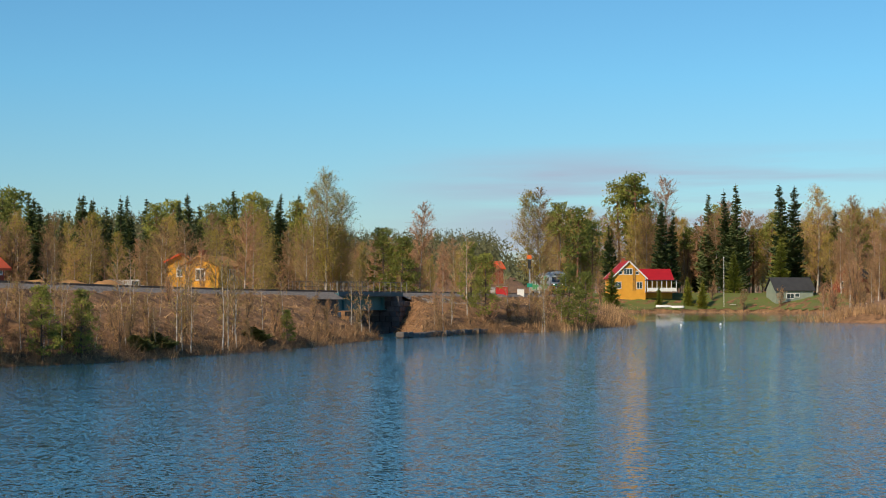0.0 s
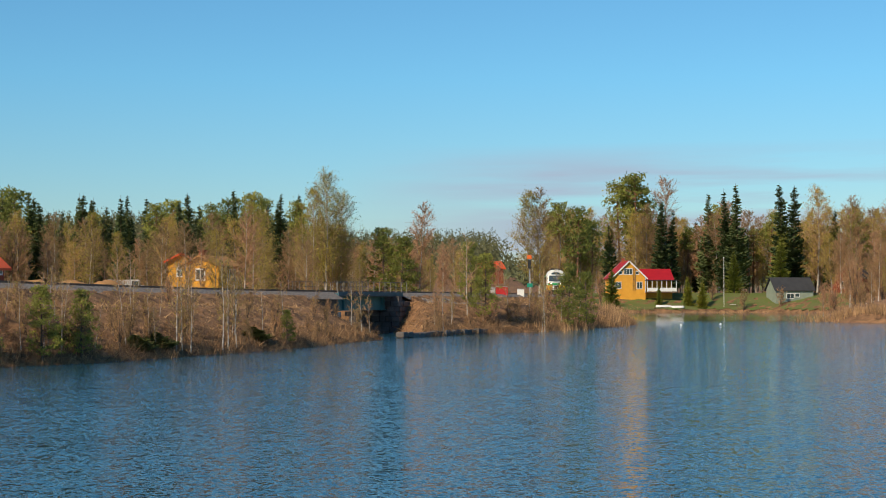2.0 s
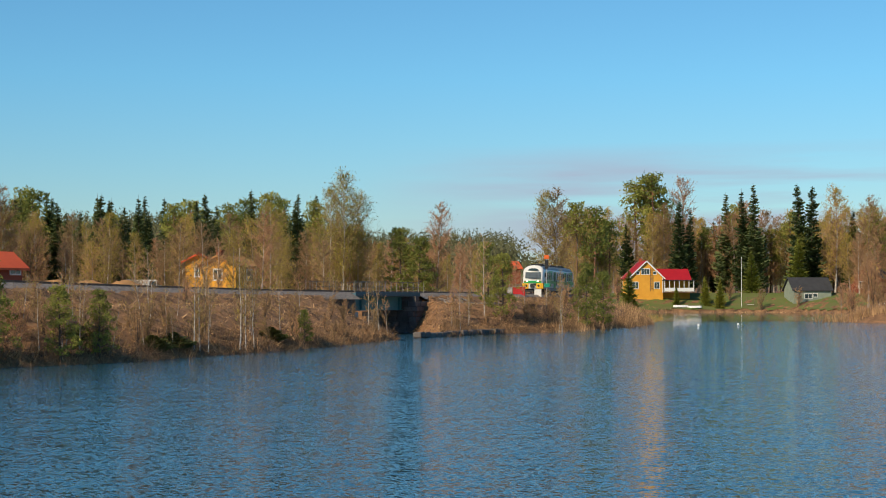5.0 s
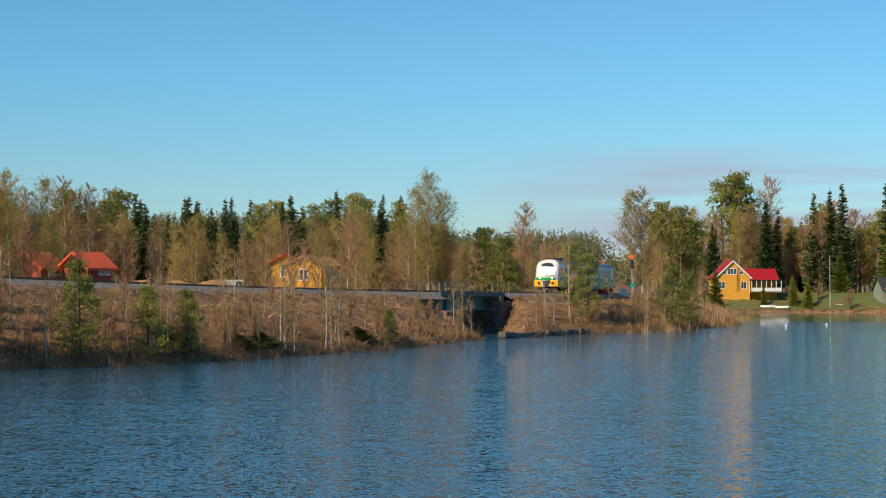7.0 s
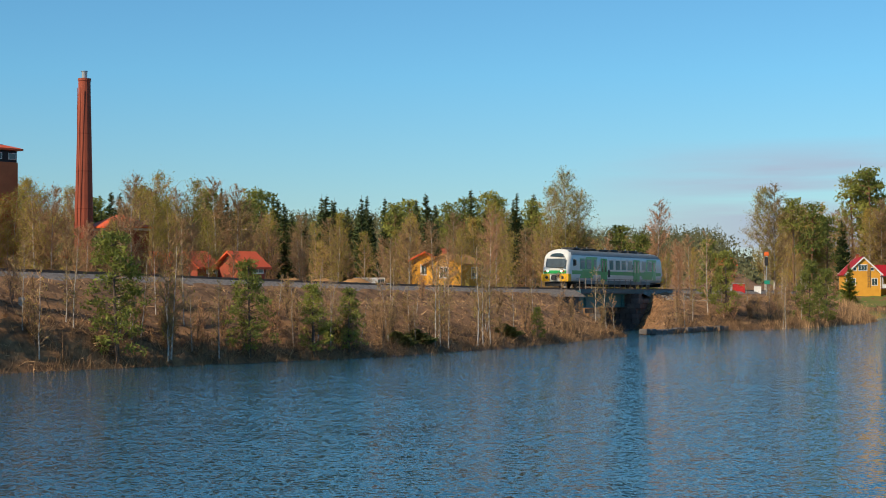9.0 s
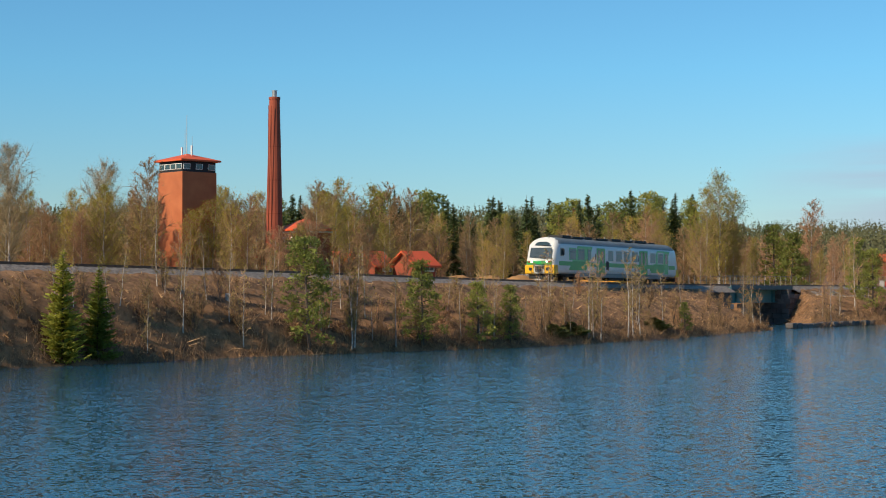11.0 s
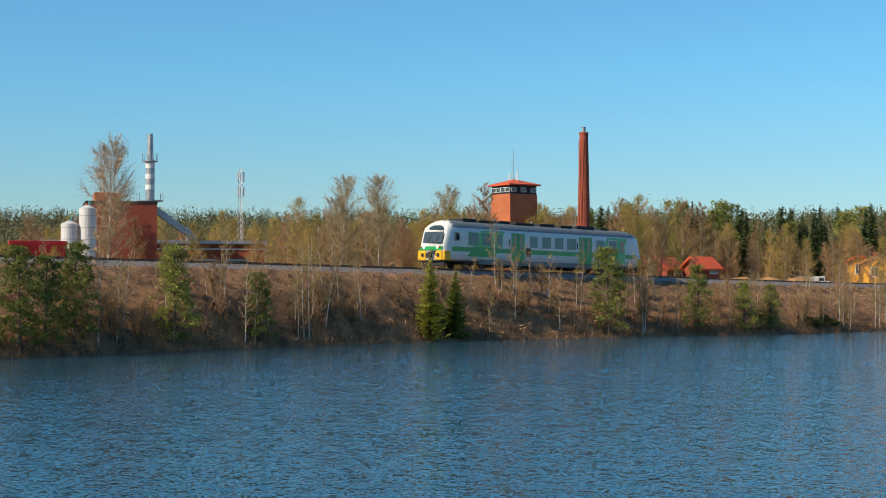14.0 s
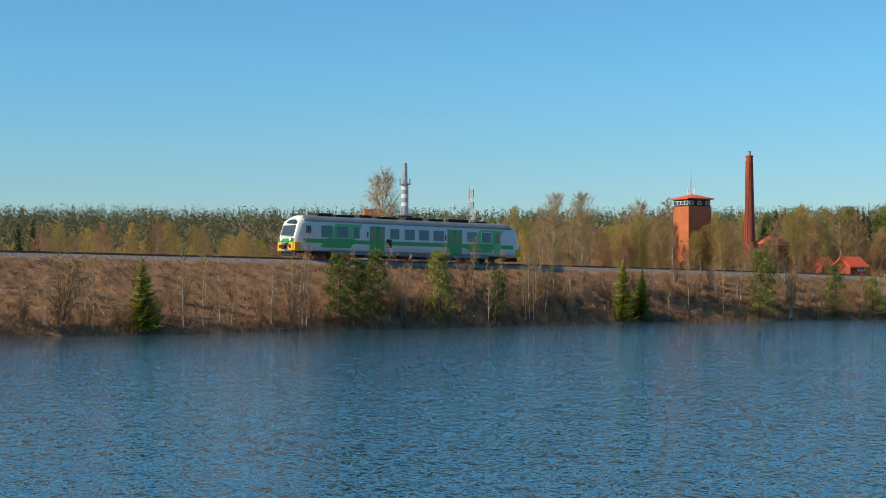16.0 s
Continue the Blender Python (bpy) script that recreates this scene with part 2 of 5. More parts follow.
M["leaf"] = mat("budding_birch_leaves", (0.52, 0.42, 0.075), (0.36, 0.3, 0.06), scale=1, fine=6, bump=0, vary=0.3, thin=0.4)
M["leaf_pale"] = mat("pale_catkins", (0.42, 0.34, 0.16), (0.3, 0.24, 0.11), scale=1, fine=6, bump=0, vary=0.2, thin=0.4)
M["twig_pale"] = mat("pale_aspen_twigs", (0.50, 0.39, 0.23), (0.36, 0.27, 0.16), scale=2, bump=0, vary=0.15, thin=0.1)
M["straw"] = mat("dry_straw", (0.54, 0.34, 0.17), (0.27, 0.165, 0.085), scale=0.5, fine=4, bump=0, thin=0.2, coords="World")
# distant crowns: aerial haze is put into this paler olive colour
M["far"] = mat("haze_paled_far_crowns", (0.17, 0.165, 0.075), (0.085, 0.10, 0.05), scale=0.03, fine=0.3, bump=0, thin=0.15, coords="World")
M["brush"] = mat("dry_brush", (0.36, 0.215, 0.11), (0.19, 0.115, 0.06), scale=0.5, fine=4, bump=0, thin=0.1, coords="World")
M["evergreen_low"] = mat("low_evergreen", (0.16, 0.17, 0.045), (0.095, 0.11, 0.034), scale=1.5, fine=8, bump=0, vary=0.3, thin=0.2)


def island_vary(m, lo, hi):
    """Brightness that differs from blade to blade."""
    nt = m.node_tree
    b = nt.nodes["Principled BSDF"]
    src = b.inputs["Base Color"].links[0].from_socket
    geo = nt.nodes.new("ShaderNodeNewGeometry")
    mr = nt.nodes.new("ShaderNodeMapRange")
    mr.inputs["To Min"].default_value, mr.inputs["To Max"].default_value = lo, hi
    hs = nt.nodes.new("ShaderNodeHueSaturation")
    nt.links.new(geo.outputs["Random Per Island"], mr.inputs["Value"])
    nt.links.new(mr.outputs["Result"], hs.inputs["Value"])
    nt.links.new(src, hs.inputs["Color"])
    nt.links.new(hs.outputs["Color"], b.inputs["Base Color"])


for key, lo, hi in (("straw", 0.35, 1.5), ("brush", 0.4, 1.5), ("far", 0.6, 1.3), ("spruce", 0.7, 1.3), ("pine", 0.7, 1.3), ("young", 0.7, 1.3), ("leaf", 0.7, 1.3), ("twig", 0.6, 1.3), ("twig_red", 0.6, 1.3)):
    island_vary(M[key], lo, hi)


# ---- mesh helpers ----
def mesh_of(name, bm, material, smooth=False):
    me = bpy.data.meshes.new(name)
    bm.to_mesh(me)
    bm.free()
    for mm in (material if isinstance(material, (list, tuple)) else [material]):
        me.materials.append(mm)
    if smooth:
        me.polygons.foreach_set("use_smooth", [True] * len(me.polygons))
    return me


def part(name, bm, material, parent=None, label="", m=None, smooth=False):
    """Links a bmesh as one mesh object under a thing or a part."""
    ob = new(name, mesh_of(name, bm, material, smooth))
    if parent:
        ob.parent = parent
    if m is not None:
        ob.matrix_basis = m
    if label:
        tagged(ob, label)
    return ob


def from_lists(name, verts, faces, material, parent=None, smooth=False):
    me = bpy.data.meshes.new(name)
    me.from_pydata(verts, [], faces)
    me.materials.append(material)
    if smooth:
        me.polygons.foreach_set("use_smooth", [True] * len(me.polygons))
    me.update()
    ob = new(name, me)
    if parent:
        ob.parent = parent
    return ob


def box(bm, cx, cy, cz, sx, sy, sz, bevel=0.0, rz=0.0):
    r = bmesh.ops.create_cube(bm, size=1, matrix=pose(cx, cy, cz, 0, 0, rz) @ Matrix.Diagonal((sx, sy, sz, 1)))
    if bevel:
        es = list({e for v in r["verts"] for e in v.link_edges})
        bmesh.ops.bevel(bm, geom=es, offset=bevel, segments=2, affect="EDGES", profile=0.5)
    return bm


def boxed(*a, **k):
    return box(bmesh.new(), *a, **k)


def tube(bm, p, q, r1, r2, n=8, caps=True):
    p, q = Vector(p), Vector(q)
    d = q - p
    m = Matrix.Translation((p + q) / 2) @ d.to_track_quat("Z", "Y").to_matrix().to_4x4()
    bmesh.ops.create_cone(bm, cap_ends=caps, segments=n, radius1=r1, radius2=r2, depth=d.length, matrix=m)
    return bm


def empty(name, m, label, category, group="", kind=""):
    ob = new(name)
    ob.empty_display_size = 0.3
    ob.matrix_basis = m
    return tagged(ob, label, category, group, kind)


def polar(az, d):
    """Plan place from bearing (degrees to the left of +y) and distance from the first stand."""
    a = radians(az)
    return -d * math.sin(a), d * math.cos(a)


# ---- track line ----
TRACK_PTS = [(-60, 470, 3.7), (-22, 400, 3.7), (4, 340, 3.75), (13.2, 295, 3.85), (15.4, 262, 3.95), (8.3, 223.7, 4.05), (-5.0, 179.5, 4.2), (-17.0, 147.5, 4.3), (-27.5, 116.2, 4.62),
             (-34.1, 98.1, 4.95), (-38.6, 83.6, 5.18), (-46.6, 62.4, 5.48), (-57.2, 35.3, 5.85), (-69, 4, 6.2), (-80, -32, 6.4), (-100, -90, 6.5), (-125, -160, 6.5)]


def spline(pts, step=1.0):
    pts = [np.array(p, float) for p in pts]
    out = []
    for i in range(len(pts) - 1):
        p0, p1, p2, p3 = pts[max(i - 1, 0)], pts[i], pts[i + 1], pts[min(i + 2, len(pts) - 1)]
        n = max(2, int(np.linalg.norm(p2 - p1) / step))
        for j in range(n):
            u = j / n
            out.append(0.5 * (2 * p1 + (p2 - p0) * u + (2 * p0 - 5 * p1 + 4 * p2 - p3) * u * u + (3 * p1 - p0 - 3 * p2 + p3) * u ** 3))
    out.append(pts[-1])
    a = np.array(out)
    ker = np.ones(25) / 25
    pad = np.concatenate([np.repeat(a[:1], 12, 0), a, np.repeat(a[-1:], 12, 0)])
    sm = np.stack([np.convolve(pad[:, k], ker, "valid") for k in range(3)], 1)
    seg = np.concatenate([[0], np.cumsum(np.hypot(*np.diff(sm[:, :2], axis=0).T))])
    s = np.arange(0, seg[-1], step)
    return np.stack([np.interp(s, seg, sm[:, k]) for k in range(3)], 1)


TRACK = spline(TRACK_PTS)


def on_track(s):
    i = min(max(s, 0), len(TRACK) - 1.001)
    k = int(i)
    return Vector(TRACK[k] * (1 - (i - k)) + TRACK[k + 1] * (i - k))


def track_frame(s, side=0.0, up=0.0):
    """Pose on the track: x along the line towards the near end, y to its left."""
    p, q = on_track(s - 1), on_track(s + 1)
    d = (q - p)
    a = math.atan2(d.y, d.x)
    o = on_track(s)
    return Matrix.Translation((o.x - math.sin(a) * side, o.y + math.cos(a) * side, o.z + up)) @ Euler((0, -math.asin(d.z / d.length), a)).to_matrix().to_4x4()


def near_s(x, y):
    return float(np.argmin((TRACK[:, 0] - x) ** 2 + (TRACK[:, 1] - y) ** 2))


# ---- lake outline: land lies outside ----
SHORE = [(-140, -160), (-105, -100), (-78, -45), (-59, -12), (-51.5, 8), (-48.5, 20), (-46.2, 31), (-44.4, 42), (-40.6, 57.6), (-34.2, 72), (-27.6, 82.8), (-21.2, 91.5), (-17.5, 101), (-12, 117),
         (-9.2, 131), (-5.6, 145), (2.0, 163), (8.9, 173), (13, 184), (19, 200), (23, 215), (25, 245), (27, 290), (31, 335), (36, 362), (55, 366), (70, 362), (80, 348), (74, 318), (62, 280), (52, 240),
         (54, 228), (66, 222), (100, 205), (180, 150), (320, 60), (420, -150), (380, -500), (100, -700), (-250, -560), (-260, -300)]
BRIDGE_S = near_s(-10.7, 163.9)
_m = track_frame(BRIDGE_S - 3.0)
CHANNEL = ((-6.0, 145.0), tuple(_m.translation[:2]), tuple((_m @ Vector((0, -34, 0)))[:2]))  # the stream under the bridge


def seg_dist(px, py, a, b):
    ax, ay, bx, by = *a, *b
    t = np.clip(((px - ax) * (bx - ax) + (py - ay) * (by - ay)) / ((bx - ax) ** 2 + (by - ay) ** 2), 0, 1)
    return np.hypot(px - ax - t * (bx - ax), py - ay - t * (by - ay))


def channel_dist(px, py):
    return np.minimum(seg_dist(px, py, CHANNEL[0], CHANNEL[1]), seg_dist(px, py, CHANNEL[1], CHANNEL[2]))


def wob(x, y, s, seed=0.0):
    return (np.sin(x / s + 1.3 + seed) * np.cos(y / s * 1.1 - 0.7 + seed) + 0.6 * np.sin(x / s * 2.3 - y / s * 1.7 + seed * 2) + 0.35 * np.sin(x / s * 4.1 + y / s * 4.7 + 2 + seed)) / 1.95


SH_A = np.array(SHORE, float)
SH_B = np.roll(SH_A, -1, 0)
TK_A, TK_B, TK_Z = TRACK[:-4:4, :2], TRACK[4::4, :2], TRACK[:-4:4, 2]
TK_A = TK_A[:len(TK_B)]
TK_Z = TK_Z[:len(TK_B)]


def shore_dist(x, y):
    """Distance to the shoreline and whether the place lies in the lake."""
    best, inside = np.full(x.shape, 1e9), np.zeros(x.shape, bool)
    for lo in range(0, x.size, 20000):
        px, py = x[lo:lo + 20000, None], y[lo:lo + 20000, None]
        d = SH_B - SH_A
        t = np.clip(((px - SH_A[:, 0]) * d[:, 0] + (py - SH_A[:, 1]) * d[:, 1]) / (d ** 2).sum(1), 0, 1)
        best[lo:lo + 20000] = np.hypot(px - SH_A[:, 0] - t * d[:, 0], py - SH_A[:, 1] - t * d[:, 1]).min(1)
        cross = ((SH_A[:, 1] > py) != (SH_B[:, 1] > py)) & (px < d[:, 0] * (py - SH_A[:, 1]) / np.where(d[:, 1] == 0, 1e-9, d[:, 1]) + SH_A[:, 0])
        inside[lo:lo + 20000] = cross.sum(1) % 2 == 1
    return best, inside


def track_dist(x, y):
    """Distance to the line and its height there."""
    best, rz = np.full(x.shape, 1e9), np.zeros(x.shape)
    for lo in range(0, x.size, 8000):
        px, py = x[lo:lo + 8000, None], y[lo:lo + 8000, None]
        d = TK_B - TK_A
        t = np.clip(((px - TK_A[:, 0]) * d[:, 0] + (py - TK_A[:, 1]) * d[:, 1]) / (d ** 2).sum(1), 0, 1)
        q = np.hypot(px - TK_A[:, 0] - t * d[:, 0], py - TK_A[:, 1] - t * d[:, 1])
        k = q.argmin(1)
        best[lo:lo + 8000], rz[lo:lo + 8000] = q.min(1), TK_Z[k]
    return best, rz


def height(x, y):
    """Ground height, for arrays."""
    x, y = np.atleast_1d(np.asarray(x, float)), np.atleast_1d(np.asarray(y, float))
    dw, inside = shore_dist(x, y)
    dw = np.where(inside, -dw, dw) + 0.35 * wob(x, y, 2.1)
    dt, rz = track_dist(x, y)
    far = np.hypot(x, y)
    base = 3.1 + 0.5 * wob(x, y, 40) + 40 * np.clip((far - 380) / 620, 0, 1) ** 1.25 * np.clip((20 - x) / 120, 0.72, 1) * (x < 20) + 6 * np.clip((far - 430) / 300, 0, 1) * (x >= 20)
    base = np.where((x > 20) & (y > 200), np.minimum(4.2, 0.5 + 0.27 * np.maximum(dw, 0)) + np.maximum(base - 4, 0), base)
    land = np.minimum(base, 0.25 + 0.45 * np.maximum(dw, 0))
    emb = rz - 0.5 - 0.52 * np.maximum(0, dt - 2.7) + 0.12 * wob(x, y, 1.7, 3) * (dt > 3)
    bank = np.minimum(np.maximum(land, emb), 0.05 + 1.3 * dw)
    z = np.where(dw > 0, bank, np.maximum(-2.5, 0.05 + 0.5 * dw))
    dc = channel_dist(x, y)
    z = np.minimum(z, np.maximum(-1.2, (dc - 3.4) * 1.05))
    z += np.where((dw > 0) & (dt > 2.6), 0.15 * wob(x, y, 0.9, 5) + 0.11 * wob(y, x, 0.41, 9), 0)
    return z


def ground_z(x, y):
    return float(height([x], [y])[0])


def axis(lo, hi, step, far_lo, far_hi, mid_hi):
    mid = list(np.arange(lo, hi + 0.01, step)) + list(np.arange(hi + 2.4, mid_hi, 2.4))
    hi = mid[-1]
    up, down, g = [], [], step
    v = hi
    while v < far_hi:
        g *= 1.18
        v += g
        up.append(v)
    v, g = lo, step
    while v > far_lo:
        g *= 1.18
        v -= g
        down.append(v)
    return np.array(down[::-1] + mid + up)


def build_ground():
    xs, ys = axis(-72, 30, 0.7, -2600, 2600, 96), axis(-5, 205, 0.7, -2600, 3000, 400)
    X, Y = np.meshgrid(xs, ys)
    Z = height(X.ravel(), Y.ravel())
    verts = np.stack([X.ravel(), Y.ravel(), Z], 1)
    nx, ny = len(xs), len(ys)
    i = np.arange(nx * ny).reshape(ny, nx)
    faces = np.stack([i[:-1, :-1], i[:-1, 1:], i[1:, 1:], i[1:, :-1]], -1).reshape(-1, 4)
    ob = from_lists("ground", verts.tolist(), faces.tolist(), M["ground"], smooth=True)
    tagged(ob, "brown leaf-littered earth bank and shore", "ground", kind="structure")
    bm = bmesh.new()
    bmesh.ops.create_grid(bm, x_segments=2, y_segments=2, size=2600)
    w = part("water", bm, M["water"], m=pose(0, 0, 0))
    tagged(w, "rippled dark blue lake water", "water", kind="structure")


build_ground()


def strip(name, s0, s1, profile, material, label, category, step=1.0, kind="structure", smooth=False):
    """A profile of (side, up) swept along the track."""
    verts, faces = [], []
    ss = np.arange(s0, s1, step)
    for s in ss:
        m = track_frame(s)
        for y, z in profile:
            verts.append(tuple(m @ Vector((0, y, z))))
    n = len(profile)
    for i in range(len(ss) - 1):
        for j in range(n - 1):
            a = i * n + j
            faces.append((a, a + n, a + n + 1, a + 1))
    ob = from_lists(name, verts, faces, material, smooth=smooth)
    return tagged(ob, label, category, kind=kind)


S_END = len(TRACK) - 3
for a, b in ((4, BRIDGE_S - 7.0), (BRIDGE_S + 7.8, S_END)):
    strip("ballast_bed", a, b, [(-3.0, -0.85), (-2.5, -0.58), (-1.75, -0.2), (1.75, -0.2), (2.5, -0.58), (3.0, -0.85)], M["ballast"], "grey crushed stone ballast under the rails", "ballast")
for side in (-0.76, 0.76):
    strip("rail", 4, S_END, [(side - 0.07, -0.16), (side - 0.035, -0.13), (side - 0.035, 0), (side + 0.035, 0), (side + 0.035, -0.13), (side + 0.07, -0.16)], M["rail"], "rusty steel running rail of the single track", "rail")


def sleepers():
    verts, faces = [], []
    for s in np.arange(60, S_END - 20, 0.62):
        m = track_frame(s)
        b = len(verts)
        for x, y, z in itertools.product((-0.13, 0.13), (-1.25, 1.25), (-0.3, -0.165)):
            verts.append(tuple(m @ Vector((x, y, z))))
        for f in ((0, 1, 3, 2), (4, 6, 7, 5), (0, 4, 5, 1), (2, 3, 7, 6), (1, 5, 7, 3)):
            faces.append(tuple(b + q for q in f))
    tagged(from_lists("sleepers", verts, faces, M["ballast"]), "row of grey concrete railway sleepers", "sleeper", kind="stuff")


sleepers()


# ---- the railcar ----
def railcar():
    t = empty("railcar", Matrix.Identity(4), "white and green diesel railcar with yellow lower front corners", "train")
    # half profile: side, height
    prof = [(1.28, 0.62), (1.44, 0.80), (1.45, 1.2), (1.45, 1.75), (1.45, 2.3), (1.44, 2.9), (1.38, 3.15), (1.20, 3.45), (0.85, 3.66), (0.40, 3.74), (0.0, 3.76)]
    full = [(y, z) for y, z in prof] + [(-y, z) for y, z in prof[-2::-1]]

    def nose(z):
        return 0.0 if z < 1.5 else (z - 1.5) * 0.32 + max(0, z - 2.95) ** 2 * 1.1

    rings = []
    for sgn in (1, -1):
        rr = []
        for x, w in ((0.0, 1.0), (6.0, 1.0), (10.4, 1.0), (11.5, 0.995), (12.1, 0.965), (12.45, 0.90), (12.6, 0.80)):
            k = max(0, (x - 10.4) / 2.2)
            rr.append([(sgn * (x - nose(z) * k), y * w, z) for y, z in full])
        rings.append(rr)
    order = rings[1][::-1] + rings[0][1:]
    bm = bmesh.new()
    vs = [[bm.verts.new(p) for p in r] for r in order]
    for a, b in zip(vs, vs[1:]):
        for j in range(len(full) - 1):
            bm.faces.new((a[j], b[j], b[j + 1], a[j + 1]))
        bm.faces.new((a[-1], b[-1], b[0], a[0]))
    bm.faces.new(vs[0])
    bm.faces.new(vs[-1][::-1])
    bmesh.ops.recalc_face_normals(bm, faces=bm.faces)
    for f in bm.faces:
        c = f.calc_center_median()
        f.material_index = 1 if c.z > 3.05 and abs(c.x) < 11.4 else 0
        f.smooth = abs(c.x) < 12.5
    me = mesh_of("body", bm, [M["train_white"], M["train_roof"]])
    body = new("body", me)
    body.parent = t
    tagged(body, "white painted body shell with grey roof")

    # along the side: metres behind the front end of the side wall, start and end
    wins = [(1.95, 3.05), (3.5, 4.65), (5.3, 5.86), (9.2, 10.2), (10.8, 11.9), (12.4, 13.5), (14.0, 15.2), (17.9, 19.0), (19.6, 20.7)]
    for side in (1, -1):
        y = side * 1.452
        for a, b in wins:
            cx, w = 11.8 - (a + b) / 2, b - a
            wf = part("window", boxed(cx, y, 2.33, w + 0.14, 0.02, 1.08, 0.006), M["train_white"] if a > 8 else M["train_lime"], t)
            part("pane", boxed(cx, y + side * 0.008, 2.33, w, 0.02, 0.92, 0.004), M["glass_train"], wf)
            if a not in (9.2, 14.0, 17.9):
                part("transom", boxed(cx, y + side * 0.016, 2.55, w, 0.02, 0.04), M["train_roof"], wf)
        for a, b in ((7.0, 8.6), (15.6, 17.3)):
            d = part("door", boxed((11.8 - (a + b) / 2), y, 1.83, b - a, 0.03, 2.25, 0.008), M["train_green"], t, "green double passenger door")
            for k in (-0.25, 0.25):
                part("pane", boxed(11.8 - (a + b) / 2 + k * (b - a), y + side * 0.012, 2.2, 0.36, 0.02, 1.15, 0.006), M["glass_dark"], d)
            part("seam", boxed(11.8 - (a + b) / 2, y + side * 0.012, 1.83, 0.03, 0.015, 2.2), M["dark_metal"], d)
            part("button_panel", boxed(11.8 - a + 0.22, y, 2.2, 0.14, 0.02, 0.5, 0.005), M["dark_metal"], t)
        d = part("cab_door", boxed(11.8 - 21.45, y, 1.9, 0.85, 0.02, 2.1, 0.006), M["train_lime"], t)
        part("pane", boxed(11.8 - 21.45, y + side * 0.008, 2.3, 0.5, 0.02, 0.95, 0.006), M["glass_dark"], d)
        # stripe in stretches between the doors, and the light green patches
        for a, b in ((0.1, 6.98), (8.62, 15.58), (17.32, 20.95), (21.95, 23.4)):
            part("stripe", boxed(11.8 - (a + b) / 2, y - side * 0.003, 1.5, b - a, 0.014, 0.36), M["train_green"], t)
        for x0, x1, x2, x3, mm in ((1.9, 3.4, 6.2, 5.0, "train_lime"), (18.1, 19.4, 22.2, 20.8, "train_lime"), (1.8, 2.5, 5.5, 5.0, "train_green"), (18.0, 18.6, 21.2, 20.7, "train_green")):
            bm = bmesh.new()
            hi, lo = (3.04, 0.95) if mm == "train_lime" else (1.72, 0.95)
            off = 0.004 if mm == "train_lime" else 0.010
            vs = [bm.verts.new((11.8 - q, y - side * 0.004 + side * off, z)) for q, z in ((x0, lo), (x1, hi), (x2, hi), (x3, lo))]
            f = bm.faces.new(vs)
            r = bmesh.ops.extrude_face_region(bm, geom=[f])
            bmesh.ops.translate(bm, verts=[v for v in r["geom"] if isinstance(v, bmesh.types.BMVert)], vec=(0, -side * 0.01, 0))
            bmesh.ops.recalc_face_normals(bm, faces=bm.faces)
            part("green_panel", bm, M[mm], t)
        part("skirt", boxed(0, side * 1.36, 0.58, 17.4, 0.06, 0.42, 0.02), M["train_roof"], t)
        part("intake_grille", boxed(11.8 - 9.1, y, 1.47, 0.55, 0.02, 0.75, 0.006), M["dark_metal"], t)
        part("emblem", boxed(11.8 - 18.2, y + side * 0.004, 1.25, 0.7, 0.012, 0.26), M["train_green"], t)
        part("mirror_housing", boxed(11.1, side * 1.53, 2.45, 0.14, 0.16, 0.5, 0.04), M["dark_metal"], t)
        part("side_cab_window", boxed(11.2, side * 1.447, 2.45, 0.55, 0.02, 0.7, 0.01), M["glass_dark"], t)
    for sgn in (1, -1):
        # windscreen follows the rake of the end
        def on_end(z):
            return sgn * (12.6 - nose(z) + 0.006)
        bm = bmesh.new()
        pts = [(1.02, 1.98), (1.02, 2.82), (-1.02, 2.82), (-1.02, 1.98)]
        vs = [bm.verts.new((on_end(z), y, z)) for y, z in pts]
        f = bm.faces.new(vs)
        r = bmesh.ops.extrude_face_region(bm, geom=[f])
        bmesh.ops.translate(bm, verts=[v for v in r["geom"] if isinstance(v, bmesh.types.BMVert)], vec=(sgn * 0.02, 0, 0))
        bmesh.ops.recalc_face_normals(bm, faces=bm.faces)
        ws = part("windscreen", bm, M["windscreen"], t)
        for k in (-0.5, 0.35):
            part("wiper", tube(bmesh.new(), (on_end(1.98) + sgn * 0.04, k, 1.98), (on_end(2.45) + sgn * 0.04, k + 0.3, 2.45), 0.012, 0.012, 5), M["dark_metal"], ws)
        bm = bmesh.new()
        vs = [bm.verts.new((on_end(3.04 + h) + sgn * 0.02, y, 3.04 + h)) for y, h in ((-0.72, 0), (-0.58, 0.2), (-0.3, 0.29), (0.3, 0.29), (0.58, 0.2), (0.72, 0))]
        f = bm.faces.new(vs)
        r = bmesh.ops.extrude_face_region(bm, geom=[f])
        bmesh.ops.translate(bm, verts=[v for v in r["geom"] if isinstance(v, bmesh.types.BMVert)], vec=(-sgn * 0.1, 0, 0))
        bmesh.ops.recalc_face_normals(bm, faces=bm.faces)
        part("destination_display", bm, M["glass_dark"], t)
        part("green_band", boxed(sgn * 12.56, 0, 1.52, 0.11, 2.36, 0.3, 0.02), M["train_green"], t)
